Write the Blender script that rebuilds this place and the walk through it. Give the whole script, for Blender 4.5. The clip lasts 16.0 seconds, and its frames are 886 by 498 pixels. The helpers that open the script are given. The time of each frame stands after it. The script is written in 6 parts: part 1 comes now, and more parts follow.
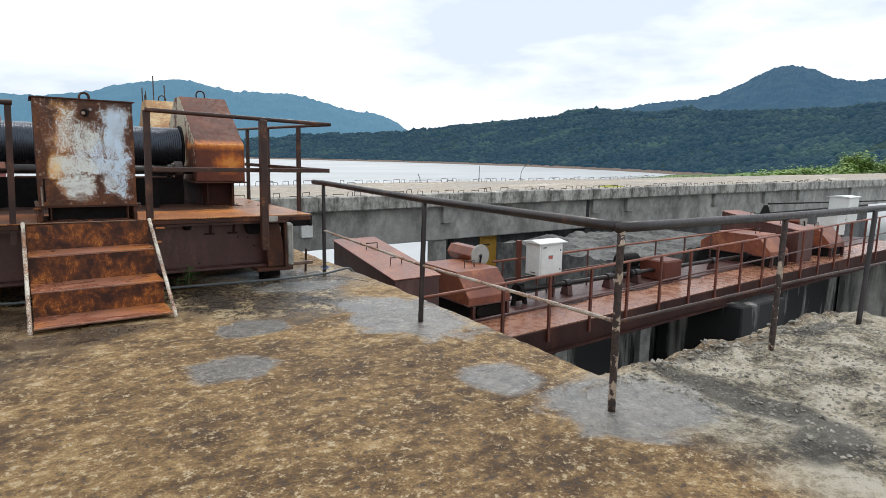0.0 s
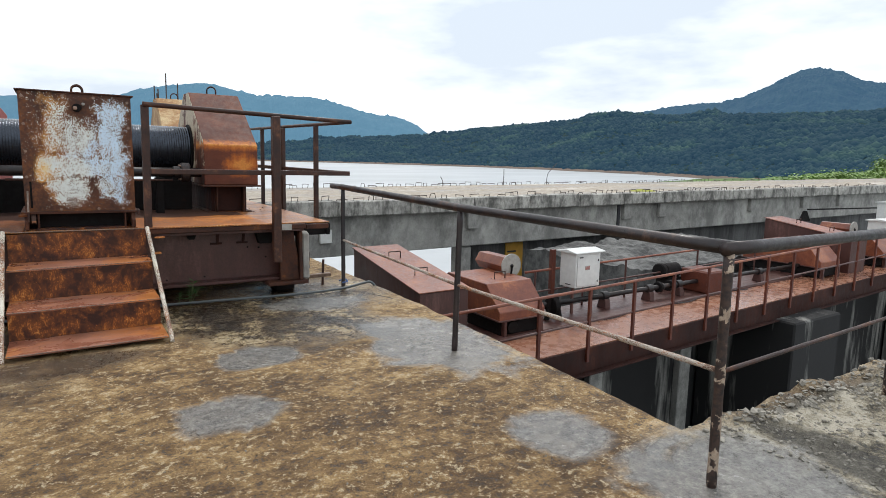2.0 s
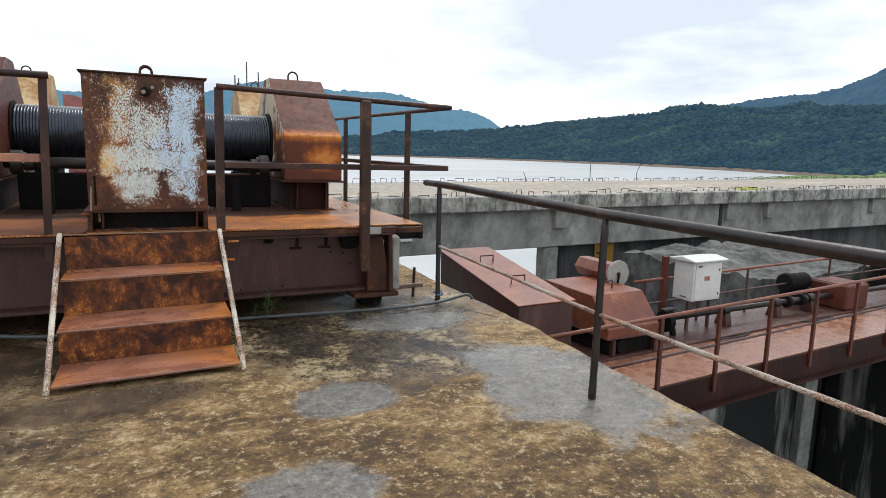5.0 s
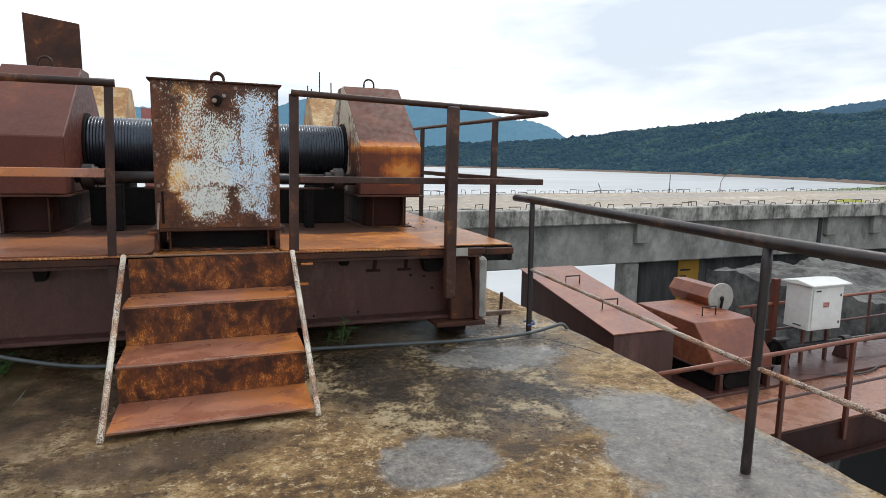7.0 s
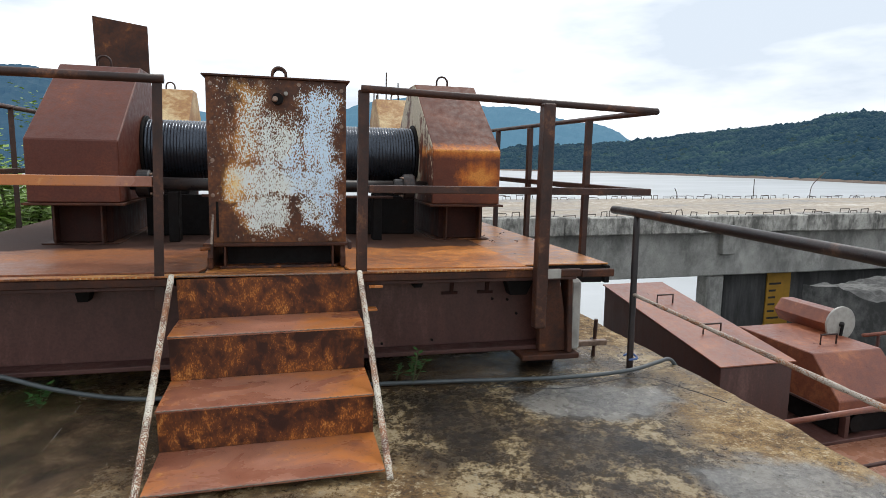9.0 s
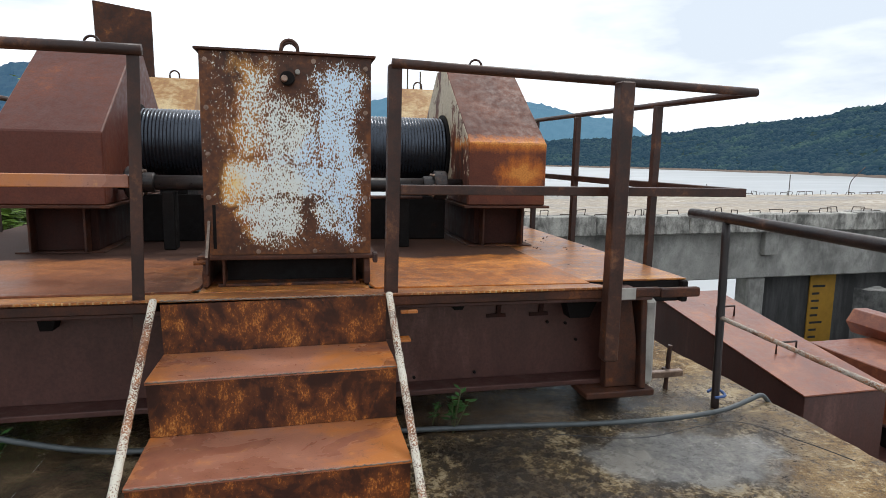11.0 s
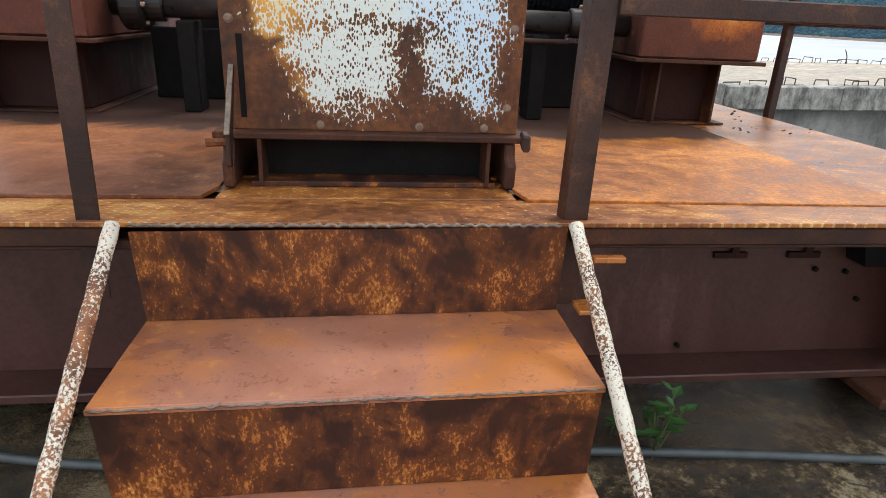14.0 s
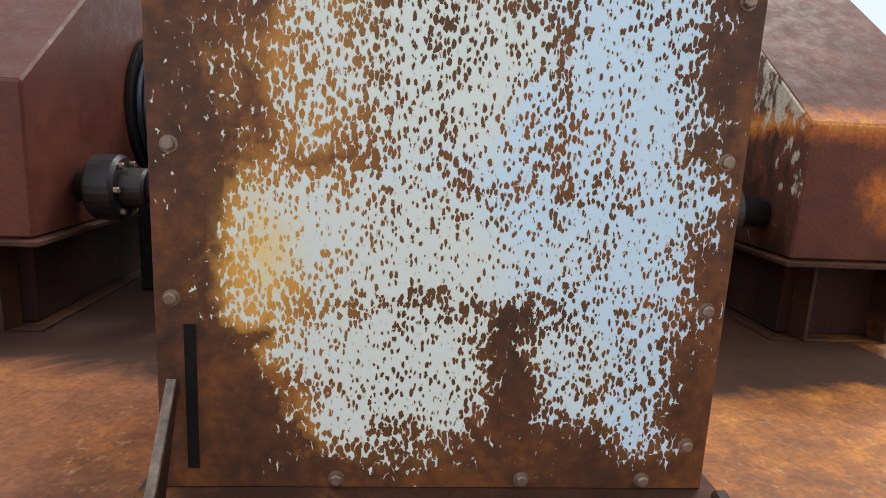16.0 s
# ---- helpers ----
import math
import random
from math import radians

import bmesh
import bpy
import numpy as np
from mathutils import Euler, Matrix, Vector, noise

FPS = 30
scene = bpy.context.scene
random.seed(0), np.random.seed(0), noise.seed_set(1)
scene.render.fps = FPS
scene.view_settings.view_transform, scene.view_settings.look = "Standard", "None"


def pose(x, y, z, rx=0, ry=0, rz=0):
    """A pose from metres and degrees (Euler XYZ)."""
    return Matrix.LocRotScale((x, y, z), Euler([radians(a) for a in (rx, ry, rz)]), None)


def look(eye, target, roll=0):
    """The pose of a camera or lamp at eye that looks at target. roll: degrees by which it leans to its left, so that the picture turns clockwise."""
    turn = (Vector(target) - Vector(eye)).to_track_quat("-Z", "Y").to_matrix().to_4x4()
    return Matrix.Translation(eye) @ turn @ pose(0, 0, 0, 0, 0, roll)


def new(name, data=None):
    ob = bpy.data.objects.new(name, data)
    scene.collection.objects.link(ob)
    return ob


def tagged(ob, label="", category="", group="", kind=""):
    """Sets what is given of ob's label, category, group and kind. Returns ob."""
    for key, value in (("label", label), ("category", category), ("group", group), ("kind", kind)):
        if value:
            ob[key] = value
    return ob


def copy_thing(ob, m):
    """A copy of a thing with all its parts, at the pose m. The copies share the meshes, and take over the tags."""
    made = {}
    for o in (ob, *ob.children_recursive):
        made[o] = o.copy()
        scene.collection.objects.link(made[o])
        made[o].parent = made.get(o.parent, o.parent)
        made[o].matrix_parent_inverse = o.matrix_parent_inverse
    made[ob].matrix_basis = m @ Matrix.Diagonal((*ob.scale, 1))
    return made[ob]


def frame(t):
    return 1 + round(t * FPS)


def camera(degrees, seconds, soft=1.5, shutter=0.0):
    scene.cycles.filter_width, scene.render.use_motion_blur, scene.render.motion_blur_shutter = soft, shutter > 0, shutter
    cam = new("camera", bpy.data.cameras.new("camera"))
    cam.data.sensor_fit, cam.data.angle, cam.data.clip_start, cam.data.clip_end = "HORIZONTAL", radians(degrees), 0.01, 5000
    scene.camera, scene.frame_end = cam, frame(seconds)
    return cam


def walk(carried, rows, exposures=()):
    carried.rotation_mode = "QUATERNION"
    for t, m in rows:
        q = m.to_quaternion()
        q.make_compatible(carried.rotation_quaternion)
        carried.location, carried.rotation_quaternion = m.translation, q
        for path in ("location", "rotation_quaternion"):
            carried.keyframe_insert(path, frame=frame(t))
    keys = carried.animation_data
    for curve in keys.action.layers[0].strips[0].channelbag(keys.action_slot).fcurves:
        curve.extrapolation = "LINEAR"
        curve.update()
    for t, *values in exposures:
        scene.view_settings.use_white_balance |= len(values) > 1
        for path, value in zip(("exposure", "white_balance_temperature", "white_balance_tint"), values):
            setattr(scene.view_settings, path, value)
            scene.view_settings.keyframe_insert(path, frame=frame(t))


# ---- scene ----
cam = camera(72.1, 16.0, 0.75)
PATH = [
    (0, (0.0, 0.0, 1.43), (1.116, 1.63, 1.115), 0.8),
    (0.5, (0.062, 0.165, 1.42), (1.178, 1.795, 1.104), 0.8),
    (1, (0.178, 0.347, 1.412), (1.277, 1.987, 1.094), 0.9),
    (1.5, (0.272, 0.508, 1.41), (1.343, 2.168, 1.096), 1.1),
    (2, (0.318, 0.712, 1.405), (1.381, 2.378, 1.099), 0.9),
    (2.5, (0.346, 0.89, 1.389), (1.411, 2.555, 1.082), 0.8),
    (3, (0.43, 1.068, 1.378), (1.496, 2.732, 1.069), 0.9),
    (3.5, (0.487, 1.223, 1.375), (1.516, 2.909, 1.062), 1.1),
    (4, (0.504, 1.396, 1.371), (1.474, 3.115, 1.051), 1.2),
    (4.5, (0.497, 1.57, 1.376), (1.423, 3.313, 1.052), 1.1),
    (5, (0.511, 1.718, 1.375), (1.371, 3.493, 1.048), 1.0),
    (7.5, (0.578, 2.502, 1.378), (1.188, 4.384, 1.09), 0.6),
    (8, (0.629, 2.656, 1.383), (1.167, 4.561, 1.099), 0.6),
    (8.5, (0.627, 2.816, 1.38), (1.127, 4.731, 1.095), 0.6),
    (9, (0.581, 3.003, 1.392), (1.068, 4.922, 1.104), 0.6),
    (11.5, (0.596, 3.967, 1.369), (1.006, 5.9, 1.063), 0.6),
    (12, (0.568, 4.197, 1.338), (0.926, 6.135, 0.999), 0.9),
    (12.5, (0.585, 4.439, 1.323), (0.871, 6.359, 0.842), 1.2),
    (13, (0.536, 4.683, 1.274), (0.803, 6.571, 0.669), 1.5),
    (13.5, (0.465, 4.923, 1.26), (0.737, 6.779, 0.564), 1.9),
    (14, (0.492, 5.23, 1.196), (0.731, 7.077, 0.468), 1.8),
    (14.5, (0.516, 5.461, 1.212), (0.720, 7.332, 0.528), 1.7),
    (15, (0.49, 5.7, 1.262), (0.678, 7.6, 0.665), 1.8),
    (15.5, (0.422, 5.972, 1.387), (0.589, 7.903, 0.894), 1.8),
    (16, (0.444, 6.182, 1.41), (0.589, 8.14, 1.029), 2.0),
]
EXPOSURES = [(0.0, 0.05), (7.5, 0.0), (9.0, 0.0), (11.5, 0.05), (12.5, 0.32), (13.0, 0.46), (13.5, 0.46), (14.5, 0.38), (16.0, 0.15)]
walk(cam, [(t, look(eye, target, roll)) for t, eye, target, roll in PATH], EXPOSURES)

# ---------------------------------------------------------------- light
SUN_EL, SUN_AZ = radians(52), radians(42)
world = bpy.data.worlds.new("overcast_sky")
scene.world = world
world.use_nodes = True
wn, wl = world.node_tree.nodes, world.node_tree.links
wn.clear()
w_out = wn.new("ShaderNodeOutputWorld")
w_bg = wn.new("ShaderNodeBackground")
w_sky = wn.new("ShaderNodeTexSky")
w_sky.sky_type, w_sky.sun_disc = "NISHITA", False
w_sky.sun_elevation, w_sky.sun_rotation = SUN_EL, SUN_AZ
w_sky.air_density, w_sky.dust_density = 1.0, 3.0
w_tc = wn.new("ShaderNodeTexCoord")
w_map = wn.new("ShaderNodeMapping")
w_map.inputs["Scale"].default_value = (1.0, 1.0, 3.4)
w_noise = wn.new("ShaderNodeTexNoise")
w_noise.inputs["Scale"].default_value = 2.3
w_noise.inputs["Detail"].default_value = 6.0
w_noise.inputs["Roughness"].default_value = 0.52
w_ramp = wn.new("ShaderNodeValToRGB")
w_ramp.color_ramp.elements[0].position = 0.38
w_ramp.color_ramp.elements[0].color = (7.2, 8.1, 9.2, 1)
w_ramp.color_ramp.elements[1].position = 0.64
w_ramp.color_ramp.elements[1].color = (14.2, 14.4, 14.6, 1)
w_mix = wn.new("ShaderNodeMix")
w_mix.data_type = "RGBA"
w_mix.inputs["Factor"].default_value = 0.93
wl.new(w_tc.outputs["Generated"], w_map.inputs["Vector"])
wl.new(w_map.outputs["Vector"], w_noise.inputs["Vector"])
wl.new(w_noise.outputs["Fac"], w_ramp.inputs["Fac"])
wl.new(w_sky.outputs["Color"], w_mix.inputs["A"])
wl.new(w_ramp.outputs["Color"], w_mix.inputs["B"])
wl.new(w_mix.outputs["Result"], w_bg.inputs["Color"])
w_bg.inputs["Strength"].default_value = 0.106
wl.new(w_bg.outputs["Background"], w_out.inputs["Surface"])

sun = new("sun", bpy.data.lights.new("sun", "SUN"))
sun.data.energy, sun.data.angle, sun.data.color = 1.3, radians(14), (1.0, 0.96, 0.90)
sun.matrix_world = look((0, 0, 60), (-60 * math.cos(SUN_EL) * math.sin(SUN_AZ), -60 * math.cos(SUN_EL) * math.cos(SUN_AZ), 60 - 60 * math.sin(SUN_EL)))


# ---------------------------------------------------------------- materials
class Nodes:
    """A small builder for procedural materials."""

    def __init__(self, name, rough=0.6, metal=0.0, spec=0.5):
        self.mat = bpy.data.materials.new(name)
        self.mat.use_nodes = True
        self.t = self.mat.node_tree
        self.bsdf = self.t.nodes["Principled BSDF"]
        self.bsdf.inputs["Roughness"].default_value = rough
        self.bsdf.inputs["Metallic"].default_value = metal
        self.bsdf.inputs["Specular IOR Level"].default_value = spec
        tc = self.t.nodes.new("ShaderNodeTexCoord")
        self.obj = tc.outputs["Object"]

    def link(self, a, b):
        self.t.links.new(a, b)

    def mapped(self, scale=(1, 1, 1), loc=(0, 0, 0), rot=(0, 0, 0), src=None):
        m = self.t.nodes.new("ShaderNodeMapping")
        m.inputs["Scale"].default_value, m.inputs["Location"].default_value, m.inputs["Rotation"].default_value = scale, loc, rot
        self.link(src or self.obj, m.inputs["Vector"])
        return m.outputs["Vector"]

    def shifted(self):
        """Object coordinates, moved by the object's own random number."""
        info = self.t.nodes.new("ShaderNodeObjectInfo")
        v = self.t.nodes.new("ShaderNodeVectorMath")
        v.operation = "ADD"
        s = self.math("MULTIPLY", info.outputs["Random"], 37.0)
        c = self.t.nodes.new("ShaderNodeCombineXYZ")
        for k in range(3):
            self.link(s, c.inputs[k])
        self.link(self.obj, v.inputs[0])
        self.link(c.outputs[0], v.inputs[1])
        return v.outputs[0]

    def noise(self, scale, detail=5.0, rough=0.55, vec=None, dist=0.0):
        n = self.t.nodes.new("ShaderNodeTexNoise")
        n.inputs["Scale"].default_value, n.inputs["Detail"].default_value = scale, detail
        n.inputs["Roughness"].default_value, n.inputs["Distortion"].default_value = rough, dist
        self.link(vec or self.obj, n.inputs["Vector"])
        return n.outputs["Fac"]

    def voronoi(self, scale, vec=None, feature="F1"):
        n = self.t.nodes.new("ShaderNodeTexVoronoi")
        n.feature = feature
        n.inputs["Scale"].default_value = scale
        self.link(vec or self.obj, n.inputs["Vector"])
        return n.outputs["Distance"]

    def ramp(self, src, stops):
        r = self.t.nodes.new("ShaderNodeValToRGB")
        e = r.color_ramp.elements
        while len(e) < len(stops):
            e.new(0.5)
        for k, (p, c) in enumerate(stops):
            e[k].position = p
            e[k].color = (c, c, c, 1) if isinstance(c, (int, float)) else (*c, 1)
        self.link(src, r.inputs["Fac"])
        return r.outputs["Color"]

    def math(self, op, a, b=0.0, clamp=False):
        m = self.t.nodes.new("ShaderNodeMath")
        m.operation, m.use_clamp = op, clamp
        for k, v in enumerate((a, b)):
            if isinstance(v, (int, float)):
                m.inputs[k].default_value = v
            else:
                self.link(v, m.inputs[k])
        return m.outputs[0]

    def mix(self, fac, a, b):
        m = self.t.nodes.new("ShaderNodeMix")
        m.data_type = "RGBA"
        for key, v in (("Factor", fac), ("A", a), ("B", b)):
            if isinstance(v, (int, float)):
                m.inputs[key].default_value = v
            elif isinstance(v, tuple):
                m.inputs[key].default_value = (*v, 1)
            else:
                self.link(v, m.inputs[key])
        return m.outputs["Result"]

    def xyz(self, src=None):
        s = self.t.nodes.new("ShaderNodeSeparateXYZ")
        self.link(src or self.obj, s.inputs[0])
        return s.outputs

    def bump(self, height, strength=0.4, distance=0.01):
        b = self.t.nodes.new("ShaderNodeBump")
        b.inputs["Strength"].default_value, b.inputs["Distance"].default_value = strength, distance
        self.link(height, b.inputs["Height"])
        self.link(b.outputs["Normal"], self.bsdf.inputs["Normal"])

    def done(self, color, rough=None):
        if isinstance(color, tuple):
            self.bsdf.inputs["Base Color"].default_value = (*color, 1)
        else:
            self.link(color, self.bsdf.inputs["Base Color"])
        if rough is not None:
            self.link(rough, self.bsdf.inputs["Roughness"])
        return self.mat


def rusty(name, dark, mid, bright, amount=0.5, gloss=0.55, scale=1.0, streak=1.0, spec=0.5):
    """Painted or bare steel with rust: dark paint, mid rust and bright orange bloom."""
    n = Nodes(name, spec=spec)
    v = n.shifted()
    vs = n.mapped((1.0, 1.0, 1.0 / streak), src=v) if streak != 1.0 else v
    big = n.noise(2.1 * scale, 6, 0.6, vs, 0.3)
    small = n.noise(17.0 * scale, 6, 0.65, vs)
    fine = n.noise(90.0 * scale, 3, 0.6, v)
    a = n.math("ADD", n.math("MULTIPLY", big, 0.65), n.math("MULTIPLY", small, 0.35))
    lo = 0.62 - 0.28 * amount
    col = n.mix(n.ramp(a, [(lo - 0.10, 0.0), (lo + 0.06, 1.0)]), dark, mid)
    col = n.mix(n.ramp(a, [(lo + 0.05, 0.0), (lo + 0.17, 1.0)]), col, bright)
    col = n.mix(n.ramp(fine, [(0.35, 0.35), (0.6, 0.0)]), col, tuple(c * 0.45 for c in dark))
    rough = n.ramp(small, [(0.3, gloss - 0.12), (0.7, gloss + 0.2)])
    n.bump(n.math("ADD", n.math("MULTIPLY", small, 0.6), n.math("MULTIPLY", fine, 0.4)), 0.35, 0.006)
    return n.done(col, rough)


M_BROWN = rusty("rusty_brown_steel", (0.035, 0.015, 0.011), (0.095, 0.034, 0.017), (0.32, 0.115, 0.032), 0.38, 0.6, 1.2, 1.0, 0.3)
M_RAIL = rusty("dark_rusty_rail_steel", (0.027, 0.012, 0.009), (0.068, 0.027, 0.017), (0.22, 0.095, 0.045), 0.38, 0.44, 1.8, 1.0, 0.40)
M_HOOD = rusty("red_oxide_hood_steel", (0.105, 0.030, 0.019), (0.150, 0.043, 0.024), (0.36, 0.11, 0.030), 0.28, 0.45, 1.0, 1.0, 0.32)


def bloomed_hood():
    """Red oxide hood with orange rust bloom along its fold and low on its front. Origin on the deck under the hood."""
    n = Nodes("orange_edged_hood_steel", spec=0.32)
    x, y, z = n.xyz()
    big = n.noise(2.2, 6, 0.6, dist=0.3)
    small = n.noise(18.0, 6, 0.65, n.mapped((1, 1, 0.6)))
    fine = n.noise(90.0, 3, 0.6)
    col = n.mix(n.ramp(big, [(0.38, 0.0), (0.62, 1.0)]), (0.095, 0.028, 0.017), (0.170, 0.050, 0.023))
    ragged = n.math("ADD", n.math("MULTIPLY", n.math("SUBTRACT", big, 0.5), 1.5), n.math("MULTIPLY", n.math("SUBTRACT", small, 0.5), 2.2))

    def spot(v, c, r):
        return n.math("SUBTRACT", 1.0, n.math("ABSOLUTE", n.math("DIVIDE", n.math("SUBTRACT", v, c), r)), True)

    fold = spot(z, 0.79, 0.10)
    low = n.math("MULTIPLY", spot(z, 0.56, 0.20), spot(x, 0.12, 0.34))
    front = n.math("LESS_THAN", y, -0.55)
    wear = n.math("MULTIPLY", n.math("MAXIMUM", fold, n.math("MULTIPLY", low, 1.25)), front)
    wear = n.math("MULTIPLY", n.math("ADD", wear, ragged), n.math("ADD", n.math("MULTIPLY", wear, 0.9), 0.12))
    col = n.mix(n.ramp(wear, [(0.12, 0.0), (0.50, 1.0)]), col, (0.48, 0.140, 0.024))
    col = n.mix(n.ramp(wear, [(0.55, 0.0), (0.95, 1.0)]), col, (0.68, 0.27, 0.055))
    # cream paint left in streaks on the side that faces the drum
    flake = n.math("ADD", n.math("MULTIPLY", n.noise(5.0, 5, 0.6, n.mapped((1, 1, 0.45))), 0.6), n.math("MULTIPLY", small, 0.4))
    flake = n.math("ADD", flake, n.math("MULTIPLY", spot(z, 1.15, 0.55), 0.10))
    side = n.math("LESS_THAN", x, -0.300)
    col = n.mix(n.math("MULTIPLY", n.ramp(flake, [(0.545, 0.0), (0.575, 0.9)]), side), col, (0.62, 0.54, 0.40))
    col = n.mix(n.math("MULTIPLY", n.ramp(flake, [(0.44, 0.85), (0.50, 0.0)]), side), col, (0.035, 0.016, 0.011))
    col = n.mix(n.ramp(fine, [(0.35, 0.35), (0.6, 0.0)]), col, (0.03, 0.012, 0.009))
    n.bump(n.math("ADD", n.math("MULTIPLY", small, 0.6), n.math("MULTIPLY", fine, 0.4)), 0.35, 0.006)
    return n.done(col, n.ramp(small, [(0.3, 0.46), (0.7, 0.74)]))


M_HOODR = bloomed_hood()
M_HATCH = rusty("red_oxide_hatch_steel", (0.160, 0.044, 0.026), (0.255, 0.078, 0.038), (0.43, 0.155, 0.064), 0.46, 0.38, 1.0)
M_WALK = rusty("wet_rusty_walkway", (0.26, 0.112, 0.068), (0.34, 0.155, 0.092), (0.46, 0.26, 0.17), 0.42, 0.24, 0.35)
M_GIRDER = rusty("maroon_girder_steel", (0.060, 0.023, 0.019), (0.095, 0.038, 0.030), (0.19, 0.095, 0.078), 0.45, 0.40, 0.8, 3.4)
M_GUARD = rusty("blackened_guard_pipe", (0.012, 0.009, 0.010), (0.032, 0.019, 0.017), (0.15, 0.08, 0.05), 0.33, 0.38, 1.4, 1.0, 0.5)
M_UNDER = rusty("dark_under_girder", (0.026, 0.010, 0.008), (0.052, 0.019, 0.014), (0.12, 0.045, 0.026), 0.35, 0.7, 1.0, 2.0, 0.2)
M_BLACK = rusty("sooty_shade_black_steel", (0.007, 0.006, 0.006), (0.014, 0.010, 0.009), (0.06, 0.025, 0.014), 0.22, 0.75, 1.0, 1.0, 0.2)
M_GREASE = rusty("greased_dark_steel", (0.012, 0.011, 0.012), (0.030, 0.022, 0.020), (0.10, 0.05, 0.03), 0.35, 0.36, 2.0, 1.0, 0.4)
M_YELLOWRUST = rusty("yellowed_rusty_hood", (0.22, 0.085, 0.030), (0.42, 0.22, 0.075), (0.66, 0.50, 0.27), 0.66, 0.55)


def sheet_tread():
    """Wet sheet tread: dusty rose in the middle, lightened for its sky sheen, orange towards its ends. Origin under the
    stair's middle.
    """
    n = Nodes("worn_rusty_tread", spec=0.75)
    x, y, z = n.xyz()
    big = n.noise(2.6, 5, 0.6, n.mapped((1, 1.4, 1)), 0.5)
    small = n.noise(19.0, 6, 0.65)
    fine = n.noise(120.0, 3, 0.6)
    # the wet surface's sky sheen is put into these lighter tones
    col = n.mix(n.ramp(big, [(0.36, 0.0), (0.62, 1.0)]), (0.265, 0.098, 0.058), (0.395, 0.175, 0.112))
    ends = n.math("ADD", n.math("MULTIPLY", n.math("ABSOLUTE", n.math("SUBTRACT", x, -0.06)), 1.35), n.math("MULTIPLY", n.math("SUBTRACT", big, 0.5), 2.2))
    ends = n.math("ADD", ends, n.math("MULTIPLY", n.math("SUBTRACT", small, 0.5), 0.5))
    col = n.mix(n.ramp(ends, [(0.30, 0.0), (0.75, 0.9)]), col, (0.50, 0.165, 0.030))
    col = n.mix(n.ramp(small, [(0.60, 0.0), (0.72, 0.55)]), col, (0.62, 0.30, 0.10))
    col = n.mix(n.ramp(n.math("ADD", n.math("MULTIPLY", small, 0.5), n.math("MULTIPLY", fine, 0.5)), [(0.34, 0.6), (0.44, 0.0)]), col, (0.075, 0.026, 0.014))
    n.bump(n.math("ADD", n.math("MULTIPLY", small, 0.6), n.math("MULTIPLY", fine, 0.4)), 0.30, 0.004)
    return n.done(col, n.ramp(big, [(0.36, 0.20), (0.64, 0.42)]))


def blotched_riser():
    """Dark sheet riser with golden rust speckle hanging in smeared patches."""
    n = Nodes("blotched_rusty_riser", spec=0.45)
    v = n.shifted()
    patch = n.noise(6.0, 4, 0.58, n.mapped((0.8, 1.0, 0.9), src=v), 0.8)
    smear = n.noise(24.0, 5, 0.62, n.mapped((1.0, 1.0, 0.55), src=v), 0.4)
    grain = n.noise(150.0, 4, 0.7, n.mapped((1.0, 1.0, 0.5), src=v))
    a = n.math("ADD", n.math("MULTIPLY", patch, 0.55), n.math("MULTIPLY", smear, 0.45))
    col = n.mix(n.ramp(patch, [(0.35, 0.0), (0.60, 1.0)]), (0.030, 0.011, 0.008), (0.066, 0.022, 0.012))
    col = n.mix(n.ramp(a, [(0.44, 0.0), (0.58, 0.9)]), col, (0.185, 0.056, 0.015))
    gold = n.math("ADD", n.math("MULTIPLY", a, 0.62), n.math("MULTIPLY", grain, 0.38))
    col = n.mix(n.ramp(gold, [(0.535, 0.0), (0.585, 0.9)]), col, (0.46, 0.165, 0.034))
    col = n.mix(n.ramp(gold, [(0.595, 0.0), (0.64, 0.9)]), col, (0.72, 0.41, 0.14))
    n.bump(n.math("ADD", n.math("MULTIPLY", smear, 0.5), n.math("MULTIPLY", grain, 0.5)), 0.45, 0.004)
    return n.done(col, n.ramp(smear, [(0.3, 0.38), (0.7, 0.66)]))


M_TREAD = sheet_tread()
M_RISER = blotched_riser()


